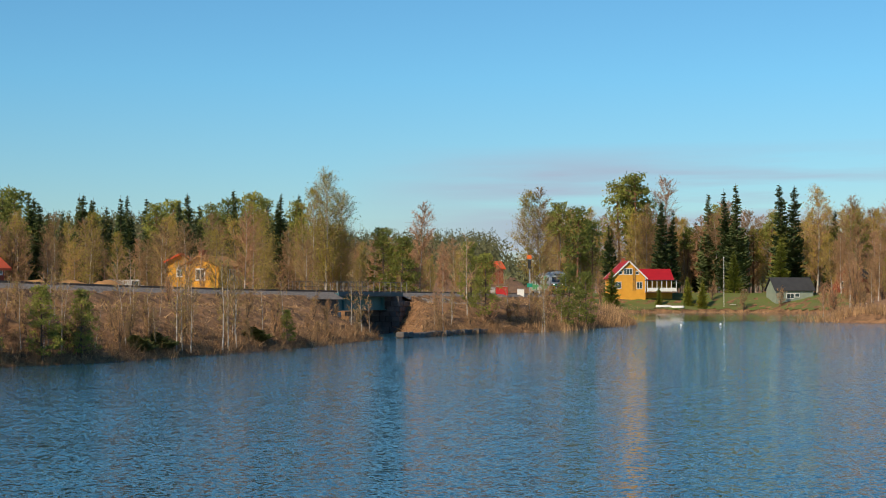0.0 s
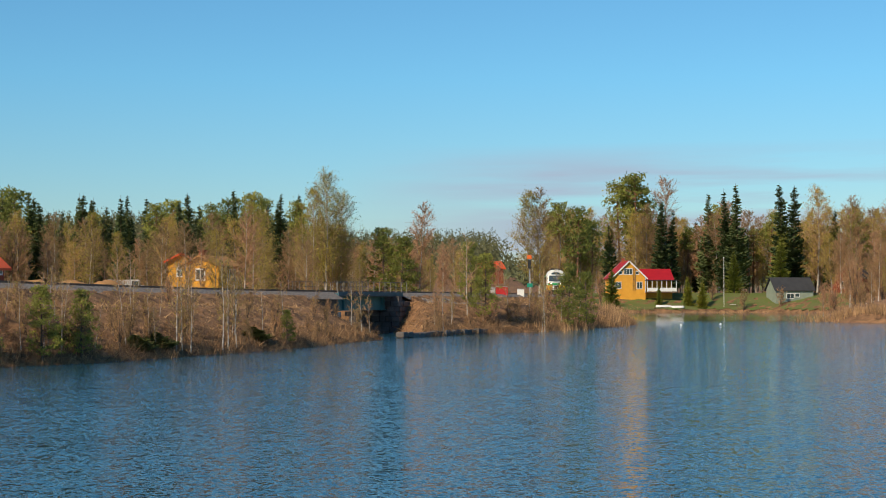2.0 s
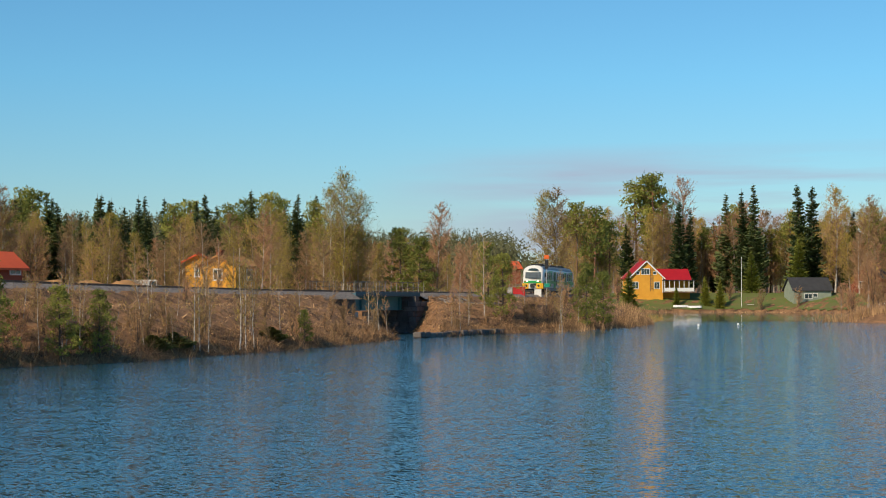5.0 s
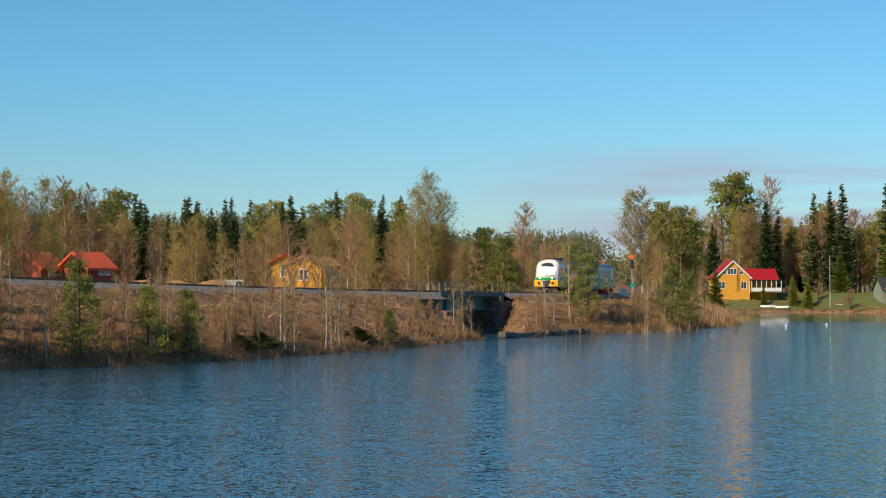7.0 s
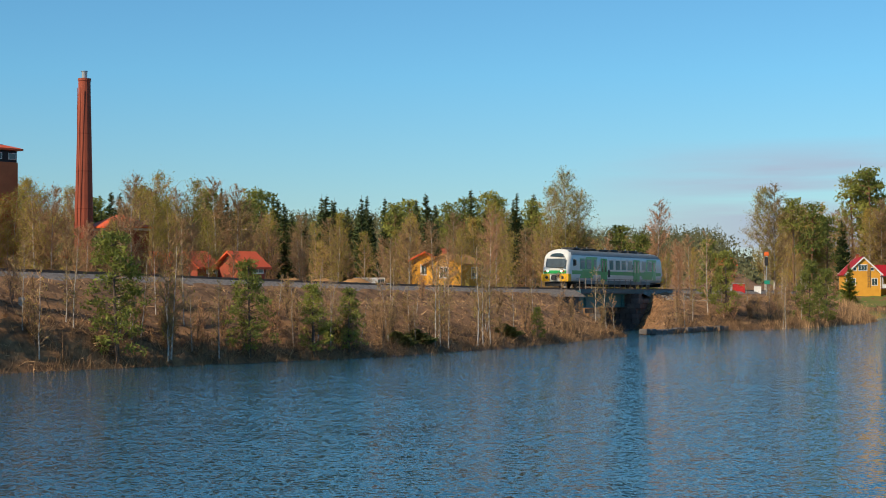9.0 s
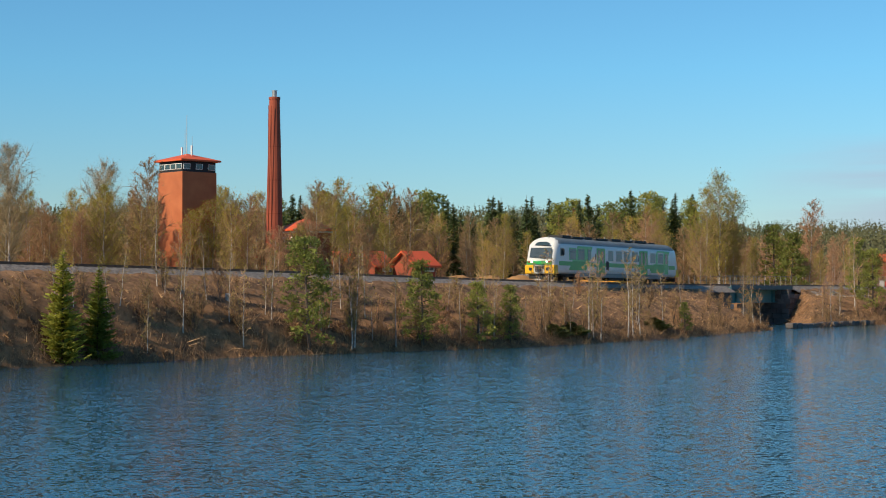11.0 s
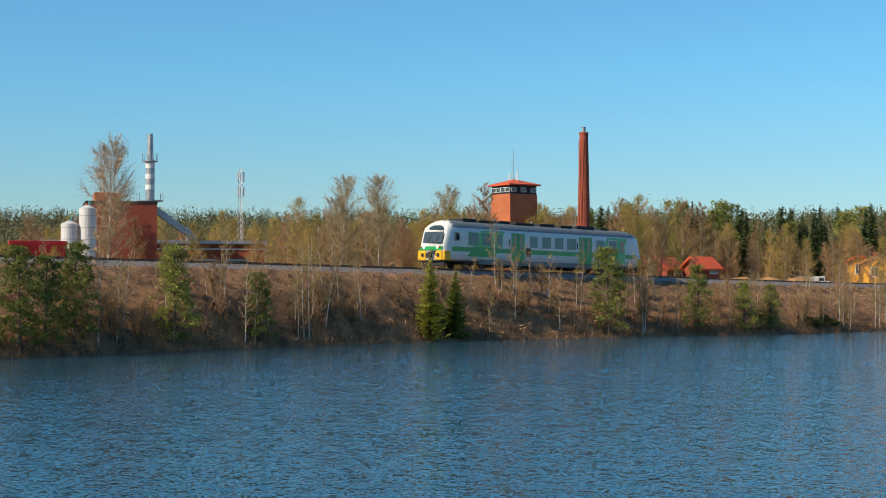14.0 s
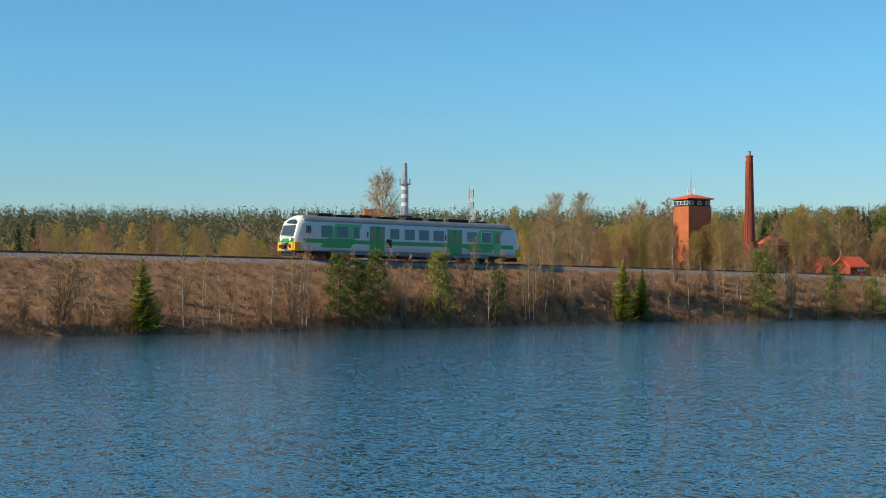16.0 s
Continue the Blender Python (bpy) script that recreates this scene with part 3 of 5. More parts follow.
        for side in (1, -1):
            # bumper corners wrap round the end
            bm = bmesh.new()
            box(bm, sgn * 12.52, side * 0.86, 0.98, 0.24, 0.68, 0.74, 0.05)
            box(bm, sgn * 12.2, side * 1.30, 0.98, 0.7, 0.24, 0.74, 0.05)
            yc = part("yellow_corner", bm, M["train_yellow"], t)
            part("buffer_hatch", tube(bmesh.new(), (sgn * 12.6, side * 0.82, 1.0), (sgn * 12.69, side * 0.82, 1.0), 0.15, 0.15, 12), M["dark_metal"], yc)
            for k in (0.72, 0.98):
                part("headlamp", tube(bmesh.new(), (sgn * 12.58, side * k, 1.60), (sgn * 12.645, side * k, 1.60), 0.085, 0.085, 12), M["lamp_on"] if sgn > 0 and k < 0.8 else M["lamp_red"] if k > 0.8 else M["white"], t)
        part("coupler", box(boxed(sgn * 12.62, 0, 0.95, 0.5, 0.34, 0.3, 0.03), sgn * 12.85, 0, 0.95, 0.14, 0.5, 0.42, 0.04), M["dark_metal"], t)
        part("end_recess", boxed(sgn * 12.50, 0, 0.95, 0.14, 1.1, 0.66), M["dark_metal"], t)
        part("snow_plough", boxed(sgn * 12.25, 0, 0.36, 0.16, 2.3, 0.36, 0.03), M["dark_metal"], t)
        # bogies
        bg = part("bogie", box(box(boxed(sgn * 8.6, 0, 0.52, 3.2, 2.1, 0.28, 0.04), sgn * 8.6, 1.08, 0.55, 3.0, 0.16, 0.34, 0.03), sgn * 8.6, -1.08, 0.55, 3.0, 0.16, 0.34, 0.03), M["dark_metal"], t)
        for dx in (-0.95, 0.95):
            for side in (1, -1):
                part("wheel", tube(bmesh.new(), (sgn * 8.6 + dx, side * 0.70, 0.42), (sgn * 8.6 + dx, side * 0.83, 0.42), 0.42, 0.42, 20), M["rail"], bg)
    part("underframe", boxed(0, 0, 0.62, 22.0, 2.3, 0.3, 0.04), M["dark_metal"], t)
    for cx, w, h in ((-4.2, 2.6, 0.5), (0.2, 3.0, 0.55), (4.2, 2.2, 0.45)):
        part("engine_box", boxed(cx, 0, 0.42, w, 2.2, h, 0.04), M["dark_metal"], t)
    for cx, w, d, h in ((9.0, 1.5, 1.6, 0.30), (6.9, 2.0, 1.7, 0.22), (4.6, 1.3, 1.2, 0.30), (2.4, 2.4, 1.7, 0.20), (-0.6, 1.9, 1.5, 0.28), (-3.0, 1.6, 1.7, 0.22), (-5.6, 2.4, 1.6, 0.30), (-8.4, 1.2, 1.2, 0.18)):
        part("roof_unit", boxed(cx, 0, 3.72 + h * 0.4, w, d * 0.9, h * 0.8, 0.04), M["dark_metal"], t)
    for cx in (8.0, 5.6, 1.0, -4.4, -7.3):
        part("exhaust_pipe", tube(bmesh.new(), (cx, 0.3, 3.7), (cx + 0.05, 0.3, 4.08), 0.07, 0.06, 8), M["galv"], t)
    part("horn", tube(bmesh.new(), (11.0, 0.2, 3.66), (11.35, 0.2, 3.70), 0.05, 0.09, 8), M["galv"], t)
    part("aerial", tube(bmesh.new(), (10.2, -0.3, 3.7), (10.2, -0.3, 4.1), 0.015, 0.008, 5), M["dark_metal"], t)
    return t


CAR = railcar()


# ---- the bridge ----
class Shape:
    def __init__(self):
        self.v, self.f = [], []

    def limb(self, p, q, r1, r2, n=4):
        p, q = np.array(p, float), np.array(q, float)
        d = q - p
        d /= np.linalg.norm(d) + 1e-9
        a = np.cross(d, (0.3, 0.9, 0.1))
        a /= np.linalg.norm(a) + 1e-9
        b = np.cross(d, a)
        k = len(self.v)
        for o, r in ((p, r1), (q, r2)):
            for i in range(n):
                t = math.tau * i / n
                self.v.append(tuple(o + r * (math.cos(t) * a + math.sin(t) * b)))
        for i in range(n):
            j = (i + 1) % n
            self.f.append((k + i, k + j, k + n + j, k + n + i))

    def tri(self, a, b, c):
        k = len(self.v)
        self.v += [tuple(a), tuple(b), tuple(c)]
        self.f.append((k, k + 1, k + 2))

    def mesh(self, name, material):
        me = bpy.data.meshes.new(name)
        me.from_pydata(self.v, [], self.f)
        me.materials.append(material)
        me.update()
        return me


def bridge():
    b = empty("rail_bridge", track_frame(BRIDGE_S), "teal steel girder railway bridge with post railings", "bridge")
    L = 15.6
    part("deck", boxed(0, 0, -0.42, L, 4.6, 0.3, 0.03), M["teal_dark"], b)
    for side in (1, -1):
        part("edge_beam", boxed(0, side * 2.32, -0.34, L, 0.14, 0.42, 0.01), M["teal_dark"], b)
        g = part("girder", box(box(boxed(0, side * 1.25, -1.25, L - 4, 0.06, 1.36), 0, side * 1.25, -1.91, L - 4, 0.5, 0.06), 0, side * 1.25, -0.62, L - 4, 0.5, 0.08), M["teal"], b)
        for x in (-4.6, 4.6):
            part("stiffener", boxed(x, side * 1.39, -1.25, 0.03, 0.22, 1.3), M["teal"], g)
        r = part("handrail", boxed(0, side * 2.36, 0.86, L + 2, 0.04, 0.04), M["rail_grey"], b)
        part("handrail", boxed(0, side * 2.36, 0.4, L + 2, 0.025, 0.025), M["rail_grey"], b)
        for x in np.arange(-L / 2 - 1, L / 2 + 1.1, 1.4):
            part("post", boxed(x, side * 2.36, 0.32, 0.055, 0.055, 1.15), M["rail_grey"], b)
    # sleepers on the deck carry the rails
    part("ballast_trough", boxed(0, 0, -0.24, L, 3.3, 0.06), M["ballast"], b)
    ab = tagged(empty("abutment", track_frame(BRIDGE_S - 8.0), "dark stone block bridge abutment with wing wall", "abutment", kind="structure"), "")
    random.seed(4)
    course = 0
    z = -5.2
    while z < -0.75:
        h = 0.52
        u = -2.7 - (course % 2) * 0.45
        while u < 2.6:
            w = random.uniform(0.7, 1.15)
            part("stone", boxed(2.0 + random.uniform(-0.03, 0.03), min(u + w / 2, 2.5), z + h / 2, 0.9, w - 0.03, h - 0.03, 0.03), M["stone"], ab)
            u += w
        u = -6.0
        while u < 1.5:
            w = random.uniform(0.7, 1.15)
            drop = max(0, (-u - 0.5) * 0.35)
            if z + h < -0.7 - drop:
                part("stone", boxed(u + w / 2, 2.5 + random.uniform(-0.03, 0.03), z + h / 2, w - 0.03, 0.8, h - 0.03, 0.03), M["stone"], ab)
            u += w
        z += h
        course += 1
    part("core", boxed(-1.0, 0, -3.0, 5.0, 4.2, 4.4), M["stone"], ab)
    far_ab = empty("abutment", track_frame(BRIDGE_S + 8.6), "dark stone bridge abutment set in the embankment", "abutment", kind="structure")
    part("core", boxed(0.9, 0, -2.9, 4.6, 4.0, 4.4, 0.04), M["stone"], far_ab)
    part("bearing_shelf", boxed(-1.75, 0, -2.3, 0.9, 4.0, 0.5, 0.04), M["concrete"], far_ab)
    # low stone quay at the waterline
    q = empty("stone_quay", pose(-5.0, 147.3, 0), "low dark stone edging at the waterline", "quay", kind="structure")
    for i in range(18):
        a = i / 17
        part("stone", boxed(7.6 * a + random.uniform(-0.12, 0.12), 17.6 * a, 0.22 + random.uniform(-0.08, 0.06), random.uniform(0.9, 1.15), 0.8, 0.5, 0.09, rz=66 + random.uniform(-5, 5)), M["stone"], q)
    # loose stone facing on the slope beside the abutment
    rr = np.random.default_rng(6)
    s = Shape()
    for i in range(700):
        m = track_frame(BRIDGE_S - rr.uniform(10.5, 17.5), rr.uniform(3.2, 8.5))
        x, y = m.translation.x, m.translation.y
        z = ground_z(x, y)
        if z < 0.1:
            continue
        r = rr.uniform(0.1, 0.24)
        o = np.array((x, y, z))
        v = [o + rr.normal(0, 0.15 * r, 3) + r * np.array(q_) for q_ in ((1, 0, 0), (-1, 0.1, 0), (0, 1, 0), (0.1, -1, 0), (0, 0, 0.8), (0, 0, -0.5))]
        for t in ((0, 2, 4), (2, 1, 4), (1, 3, 4), (3, 0, 4)):
            s.tri(v[t[0]], v[t[1]], v[t[2]])
    ob = new("stone_facing", s.mesh("stone_facing", M["ballast"]))
    tagged(ob, "grey loose stone facing on the slope", "stones", kind="stuff")


bridge()


# ---- buildings ----
def gable_roof(bm, w, d, z, rise, over=0.4, th=0.18, along="x"):
    """Two slabs meeting at a ridge along x (length w), over depth d."""
    half = d / 2 + over
    ex = rise * over / (d / 2)
    for s in (1, -1):
        p = [(-w / 2 - over, s * half, z - ex), (w / 2 + over, s * half, z - ex), (w / 2 + over, 0, z + rise), (-w / 2 - over, 0, z + rise)]
        lo = [bm.verts.new(q) for q in p]
        hi = [bm.verts.new((q[0], q[1], q[2] + th)) for q in p]
        bm.faces.new(lo)
        bm.faces.new(hi[::-1])
        for i in range(4):
            j = (i + 1) % 4
            bm.faces.new((lo[i], hi[i], hi[j], lo[j]))
    bmesh.ops.recalc_face_normals(bm, faces=bm.faces)
    return bm


def gable_walls(bm, w, d, h, rise):
    """Closed house body with gable ends at plus and minus x."""
    base = [(-w / 2, -d / 2), (w / 2, -d / 2), (w / 2, d / 2), (-w / 2, d / 2)]
    lo = [bm.verts.new((x, y, -1.5)) for x, y in base]
    hi = [bm.verts.new((x, y, h)) for x, y in base]
    a, b = bm.verts.new((-w / 2, 0, h + rise)), bm.verts.new((w / 2, 0, h + rise))
    bm.faces.new((lo[0], lo[1], hi[1], hi[0]))
    bm.faces.new((lo[2], lo[3], hi[3], hi[2]))
    bm.faces.new((lo[1], lo[2], hi[2], b, hi[1]))
    bm.faces.new((lo[3], lo[0], hi[0], a, hi[3]))
    bm.faces.new((hi[0], hi[1], b, a))
    bm.faces.new((hi[2], hi[3], a, b))
    bmesh.ops.recalc_face_normals(bm, faces=bm.faces)
    return bm


def window(parent, x, y, z, w, h, face, frame="white", bars=1):
    """face: 'x+','x-','y+','y-'; the pane lies in that wall."""
    s = 1 if face[1] == "+" else -1
    def b(du, dz, ww, hh, out, th=0.06):
        if face[0] == "x":
            return boxed(x + s * out, y + du, z + dz, th, ww, hh)
        return boxed(x + du, y + s * out, z + dz, ww, th, hh)
    f = part("window", b(0, 0, w + 0.24, h + 0.24, 0.02), M[frame], parent)
    part("pane", b(0, 0, w, h, 0.035), M["glass_dark"], f)
    for i in range(bars):
        part("glazing_bar", b(-w / 2 + (i + 1) * w / (bars + 1), 0, 0.06, h, 0.05), M[frame], f)
    return f


def house(name, x, y, turn, w, d, h, rise, wall, roof, label, windows=(), trim=True, chimney=None, z=None):
    t = empty(name, pose(x, y, ground_z(x, y) + 0.2 if z is None else z, 0, 0, turn), label, "house")
    part("wall", gable_walls(bmesh.new(), w, d, h, rise), M[wall], t)
    rf = part("roof", gable_roof(bmesh.new(), w, d, h, rise), M[roof], t)
    if trim:
        for sx in (1, -1):
            for s in (1, -1):
                bm = bmesh.new()
                n = math.hypot(d / 2 + 0.4, rise)
                a = math.atan2(rise, d / 2)
                bmesh.ops.create_cube(bm, size=1, matrix=Matrix.Translation((sx * (w / 2 + 0.42), s * (d / 4 + 0.2), h + rise / 2 - 0.08 - 0.2 * rise / d)) @ Euler((-s * a, 0, 0)).to_matrix().to_4x4() @ Matrix.Diagonal((0.06, n + 0.25, 0.28, 1)))
                part("barge_board", bm, M["white"], rf)
            for s in (1, -1):
                part("corner_board", boxed(sx * (w / 2 + 0.01), s * (d / 2 - 0.06), h / 2, 0.05, 0.16, h), M["white"], t)
    for q in windows:
        window(t, *q)
    if chimney:
        part("chimney", box(boxed(chimney[0], chimney[1], h + rise, 0.6, 0.6, 1.3, 0.02), chimney[0], chimney[1], h + rise + 0.68, 0.72, 0.72, 0.1), M["brick_dark"], rf)
    return t


# yellow house by the lake
hx, hy = polar(-5.75, 377)
H1 = house("yellow_house", hx, hy, 96, 8, 7.6, 3.5, 3.6, "yellow", "roof_crimson", "yellow boarded gabled house with crimson sheet roof",
           windows=[(-4.0, -2.4, 1.7, 1.1, 1.4, "x-"), (-4.0, 2.5, 1.7, 1.3, 1.4, "x-"), (-4.0, 0.2, 4.8, 1.8, 1.2, "x-", "white", 2), (-4.0, -1.9, 4.5, 0.6, 0.6, "x-", "white", 0), (-4.0, 1.9, 4.5, 0.6, 0.6, "x-", "white", 0)], chimney=(1, 0.3), z=4.3)
part("ladder", box(box(boxed(-4.08, -0.9, 3.0, 0.06, 0.06, 5.2), -4.08, -1.5, 3.0, 0.06, 0.06, 5.2), -4.08, -1.2, 3.0, 0.05, 0.6, 0.06), M["wood"], H1)
for i in range(14):
    part("rung", boxed(-4.1, -1.2, 0.7 + i * 0.36, 0.05, 0.6, 0.05), M["wood"], H1)
wing = part("wing_wall", gable_walls(bmesh.new(), 6.5, 7, 3.0, 2.3), M["yellow"], H1, m=pose(1.0, -7.0, 0, 0, 0, 90))
part("wing_roof", gable_roof(bmesh.new(), 6.5, 7, 3.0, 2.3), M["roof_crimson"], H1, m=pose(1.0, -7.0, 0, 0, 0, 90))
part("porch_deck", boxed(-3.9, -7.2, 0.2, 3.0, 7.0, 0.2), M["wood"], H1)
for i in range(7):
    part("porch_post", boxed(-5.3, -3.9 - i * 1.1, 1.5, 0.14, 0.14, 2.6), M["white"], H1)
part("porch_rail", boxed(-5.3, -7.2, 0.75, 0.06, 6.6, 0.8), M["white"], H1)
part("porch_roof", boxed(-3.9, -7.2, 2.85, 3.4, 7.2, 0.14), M["roof_dark"], H1)

sx_, sy_ = polar(-11.3, 378)
house("grey_shed", sx_, sy_, 11, 8.8, 5.6, 2.7, 2.5, "grey_green", "roof_dark", "grey-green boarded shed with dark felt roof", z=2.4,
      windows=[(-1.0, -2.8, 1.2, 1.6, 1.0, "y-", "white", 1), (0.6, -2.8, 1.4, 0.9, 0.7, "y-", "white", 0)], trim=False)
rx_, ry_ = polar(-13.4, 392)
house("red_house", rx_, ry_, 60, 9, 7, 3.4, 2.6, "rust", "roof_dark", "dark red boarded house among trees", windows=[(-4.5, 1.0, 1.8, 1.2, 1.4, "x-")], trim=False)

# yellow villa beyond the track
vx, vy = polar(8.5, 172)
house("yellow_villa", vx, vy, 68, 4.5, 4.2, 2.4, 0.9, "yellow", "roof_tan", "yellow villa with low tan roof behind the track", windows=[(-2.25, 0, 1.5, 0.9, 1.0, "x-"), (0.5, -2.1, 1.5, 1.1, 1.0, "y-")], chimney=(-1.0, 0.5), z=4.4, trim=False)
vx2, vy2 = polar(9.55, 173)
house("yellow_annex", vx2, vy2, 100, 2.8, 2.7, 2.9, 0.7, "yellow", "roof_red", "small yellow house wing with red roof", windows=[(-1.4, 0, 1.8, 0.7, 0.9, "x-")], z=4.4, trim=False)

# red-roofed houses
for x_, y_, w, dd, turn in ((-36.8, 126.5, 2.6, 2.7, 62), (-40.4, 125.5, 2.5, 2.5, 70), (-43.2, 126, 2.3, 2.2, 55)):
    house("red_roofed_house", x_, y_, turn, w, dd, 0.8, 1.0, "brick_dark", "roof_red", "low brick house with bright red sheet roof", windows=[(0.5, -dd / 2, 0.5, 1.0, 0.5, "y-")], trim=False, z=5.2)


def hip_roof(bm, w, d, z, rise, over, th=0.14):
    a, b = w / 2 + over, d / 2 + over
    r = max(0.0, a - b)
    lo = [bm.verts.new(p) for p in ((-a, -b, z), (a, -b, z), (a, b, z), (-a, b, z))]
    lo2 = [bm.verts.new(p) for p in ((-a, -b, z + th), (a, -b, z + th), (a, b, z + th), (-a, b, z + th))]
    p, q = bm.verts.new((-r - 0.01, 0, z + th + rise)), bm.verts.new((r + 0.01, 0, z + th + rise))
    bm.faces.new(lo)
    for i in range(4):
        j = (i + 1) % 4
        bm.faces.new((lo[i], lo2[i], lo2[j], lo[j]))
    bm.faces.new((lo2[0], lo2[1], q, p))
    bm.faces.new((lo2[1], lo2[2], q))
    bm.faces.new((lo2[2], lo2[3], p, q))
    bm.faces.new((lo2[3], lo2[0], p))
    bmesh.ops.recalc_face_normals(bm, faces=bm.faces)
    return bm


def tower():
    x, y = -50.6, 108.3
    t = empty("brick_tower", pose(x, y, 3.5, 0, 0, -32) @ Matrix.Scale(0.93, 4), "square red brick tower with red pyramid roof and aerials", "tower")
    W, D, Ht = 3.55, 3.55, 10.3
    part("shaft", boxed(0, 0, Ht / 2 - 0.4, W, D, Ht + 0.8, 0.03), M["brick"], t)
    band = part("lantern", boxed(0, 0, Ht + 0.42, W - 0.14, D - 0.14, 0.9), M["dark_metal"], t)
    for i in range(4):
        u = -W / 2 + 0.55 + i * (W - 1.1) / 3
        for s in (1, -1):
            part("window", boxed(u, s * (D / 2 - 0.05), Ht + 0.45, 0.78, 0.05, 0.5, 0.01), M["white"], band)
            part("pane", boxed(u, s * (D / 2 - 0.03), Ht + 0.45, 0.66, 0.05, 0.4), M["glass_dark"], band)
    for i in range(3):
        u = -D / 2 + 0.5 + i * (D - 1.0) / 2
        for s in (1, -1):
            part("window", boxed(s * (W / 2 - 0.05), u, Ht + 0.45, 0.05, 0.7, 0.5, 0.01), M["white"], band)
            part("pane", boxed(s * (W / 2 - 0.03), u, Ht + 0.45, 0.05, 0.58, 0.4), M["glass_dark"], band)
    rf = part("roof", hip_roof(bmesh.new(), W, D, Ht + 0.9, 0.62, 0.28), M["roof_red"], t)
    for px, py, h, r in ((-0.1, 0, 3.6, 0.04), (-0.5, 0.1, 2.4, 0.03), (0.4, 0.2, 1.8, 0.03)):
        part("aerial", tube(bmesh.new(), (px, py, Ht + 1.2), (px, py, Ht + 1.4 + h), r, r * 0.5, 6), M["galv"], rf)
    for px, py in ((-1.1, 0.2), (0.9, -0.2)):
        part("panel_aerial", box(tube(bmesh.new(), (px, py, Ht + 1.1), (px, py, Ht + 2.1), 0.03, 0.03, 6), px, py, Ht + 1.9, 0.16, 0.12, 0.8, 0.02), M["white"], rf)
    return t


tower()


def chimney():
    t = empty("brick_chimney", pose(-44.1, 110.6, 3.5) @ Matrix.Scale(0.9, 4), "tall tapered red brick chimney with grey metal top", "chimney")
    bm = bmesh.new()
    n = 16
    tube(bm, (0, 0, -0.5), (0, 0, 17.3), 0.88, 0.47, n)
    part("shaft", bm, M["brick_dark"], t, smooth=False)
    for z in (4.0, 7.0, 10.0, 13.0):
        r = 0.88 - 0.41 * (z + 0.5) / 17.5 + 0.015
        part("iron_band", tube(bmesh.new(), (0, 0, z), (0, 0, z + 0.08), r, r, n), M["rust"], t)
    part("crown", tube(bmesh.new(), (0, 0, 17.25), (0, 0, 17.45), 0.52, 0.52, n), M["brick_dark"], t)
    part("flue_cap", tube(tube(bmesh.new(), (0, 0, 17.4), (0, 0, 18.0), 0.22, 0.22, 12), (0, 0, 18.0), (0, 0, 18.05), 0.26, 0.26, 12), M["galv"], t)
    lad = part("ladder", box(box(bmesh.new(), -0.32, -0.70, 8.4, 0.04, 0.04, 16.5), -0.02, -0.76, 8.4, 0.04, 0.04, 16.5), M["rust"], t)


chimney()


def boiler_house():
    t = empty("boiler_house", pose(-42.9, 114.8, 3.3, 0, 0, -35) @ Matrix.Scale(0.92, 4), "red brick boiler house with hipped red roof", "building")
    part("wall", boxed(0, 0, 2.6, 3.4, 3.2, 6.0, 0.02), M["brick_dark"], t)
    part("cornice", boxed(0, 0, 5.66, 3.6, 3.4, 0.16), M["white"], t)
    part("roof", hip_roof(bmesh.new(), 3.4, 3.2, 5.75, 1.0, 0.35), M["roof_red"], t)
    for u in (-0.9, 0.4):
        window(t, u, -1.6, 4.5, 0.6, 1.2, "y-", "white", 1)
    part("lean_to", boxed(-0.9, -2.6, 1.6, 2.6, 1.9, 3.6), M["brick"], t)
    part("lean_to_roof", boxed(-0.9, -2.65, 3.45, 2.9, 2.2, 0.16), M["roof_red"], t)


boiler_house()


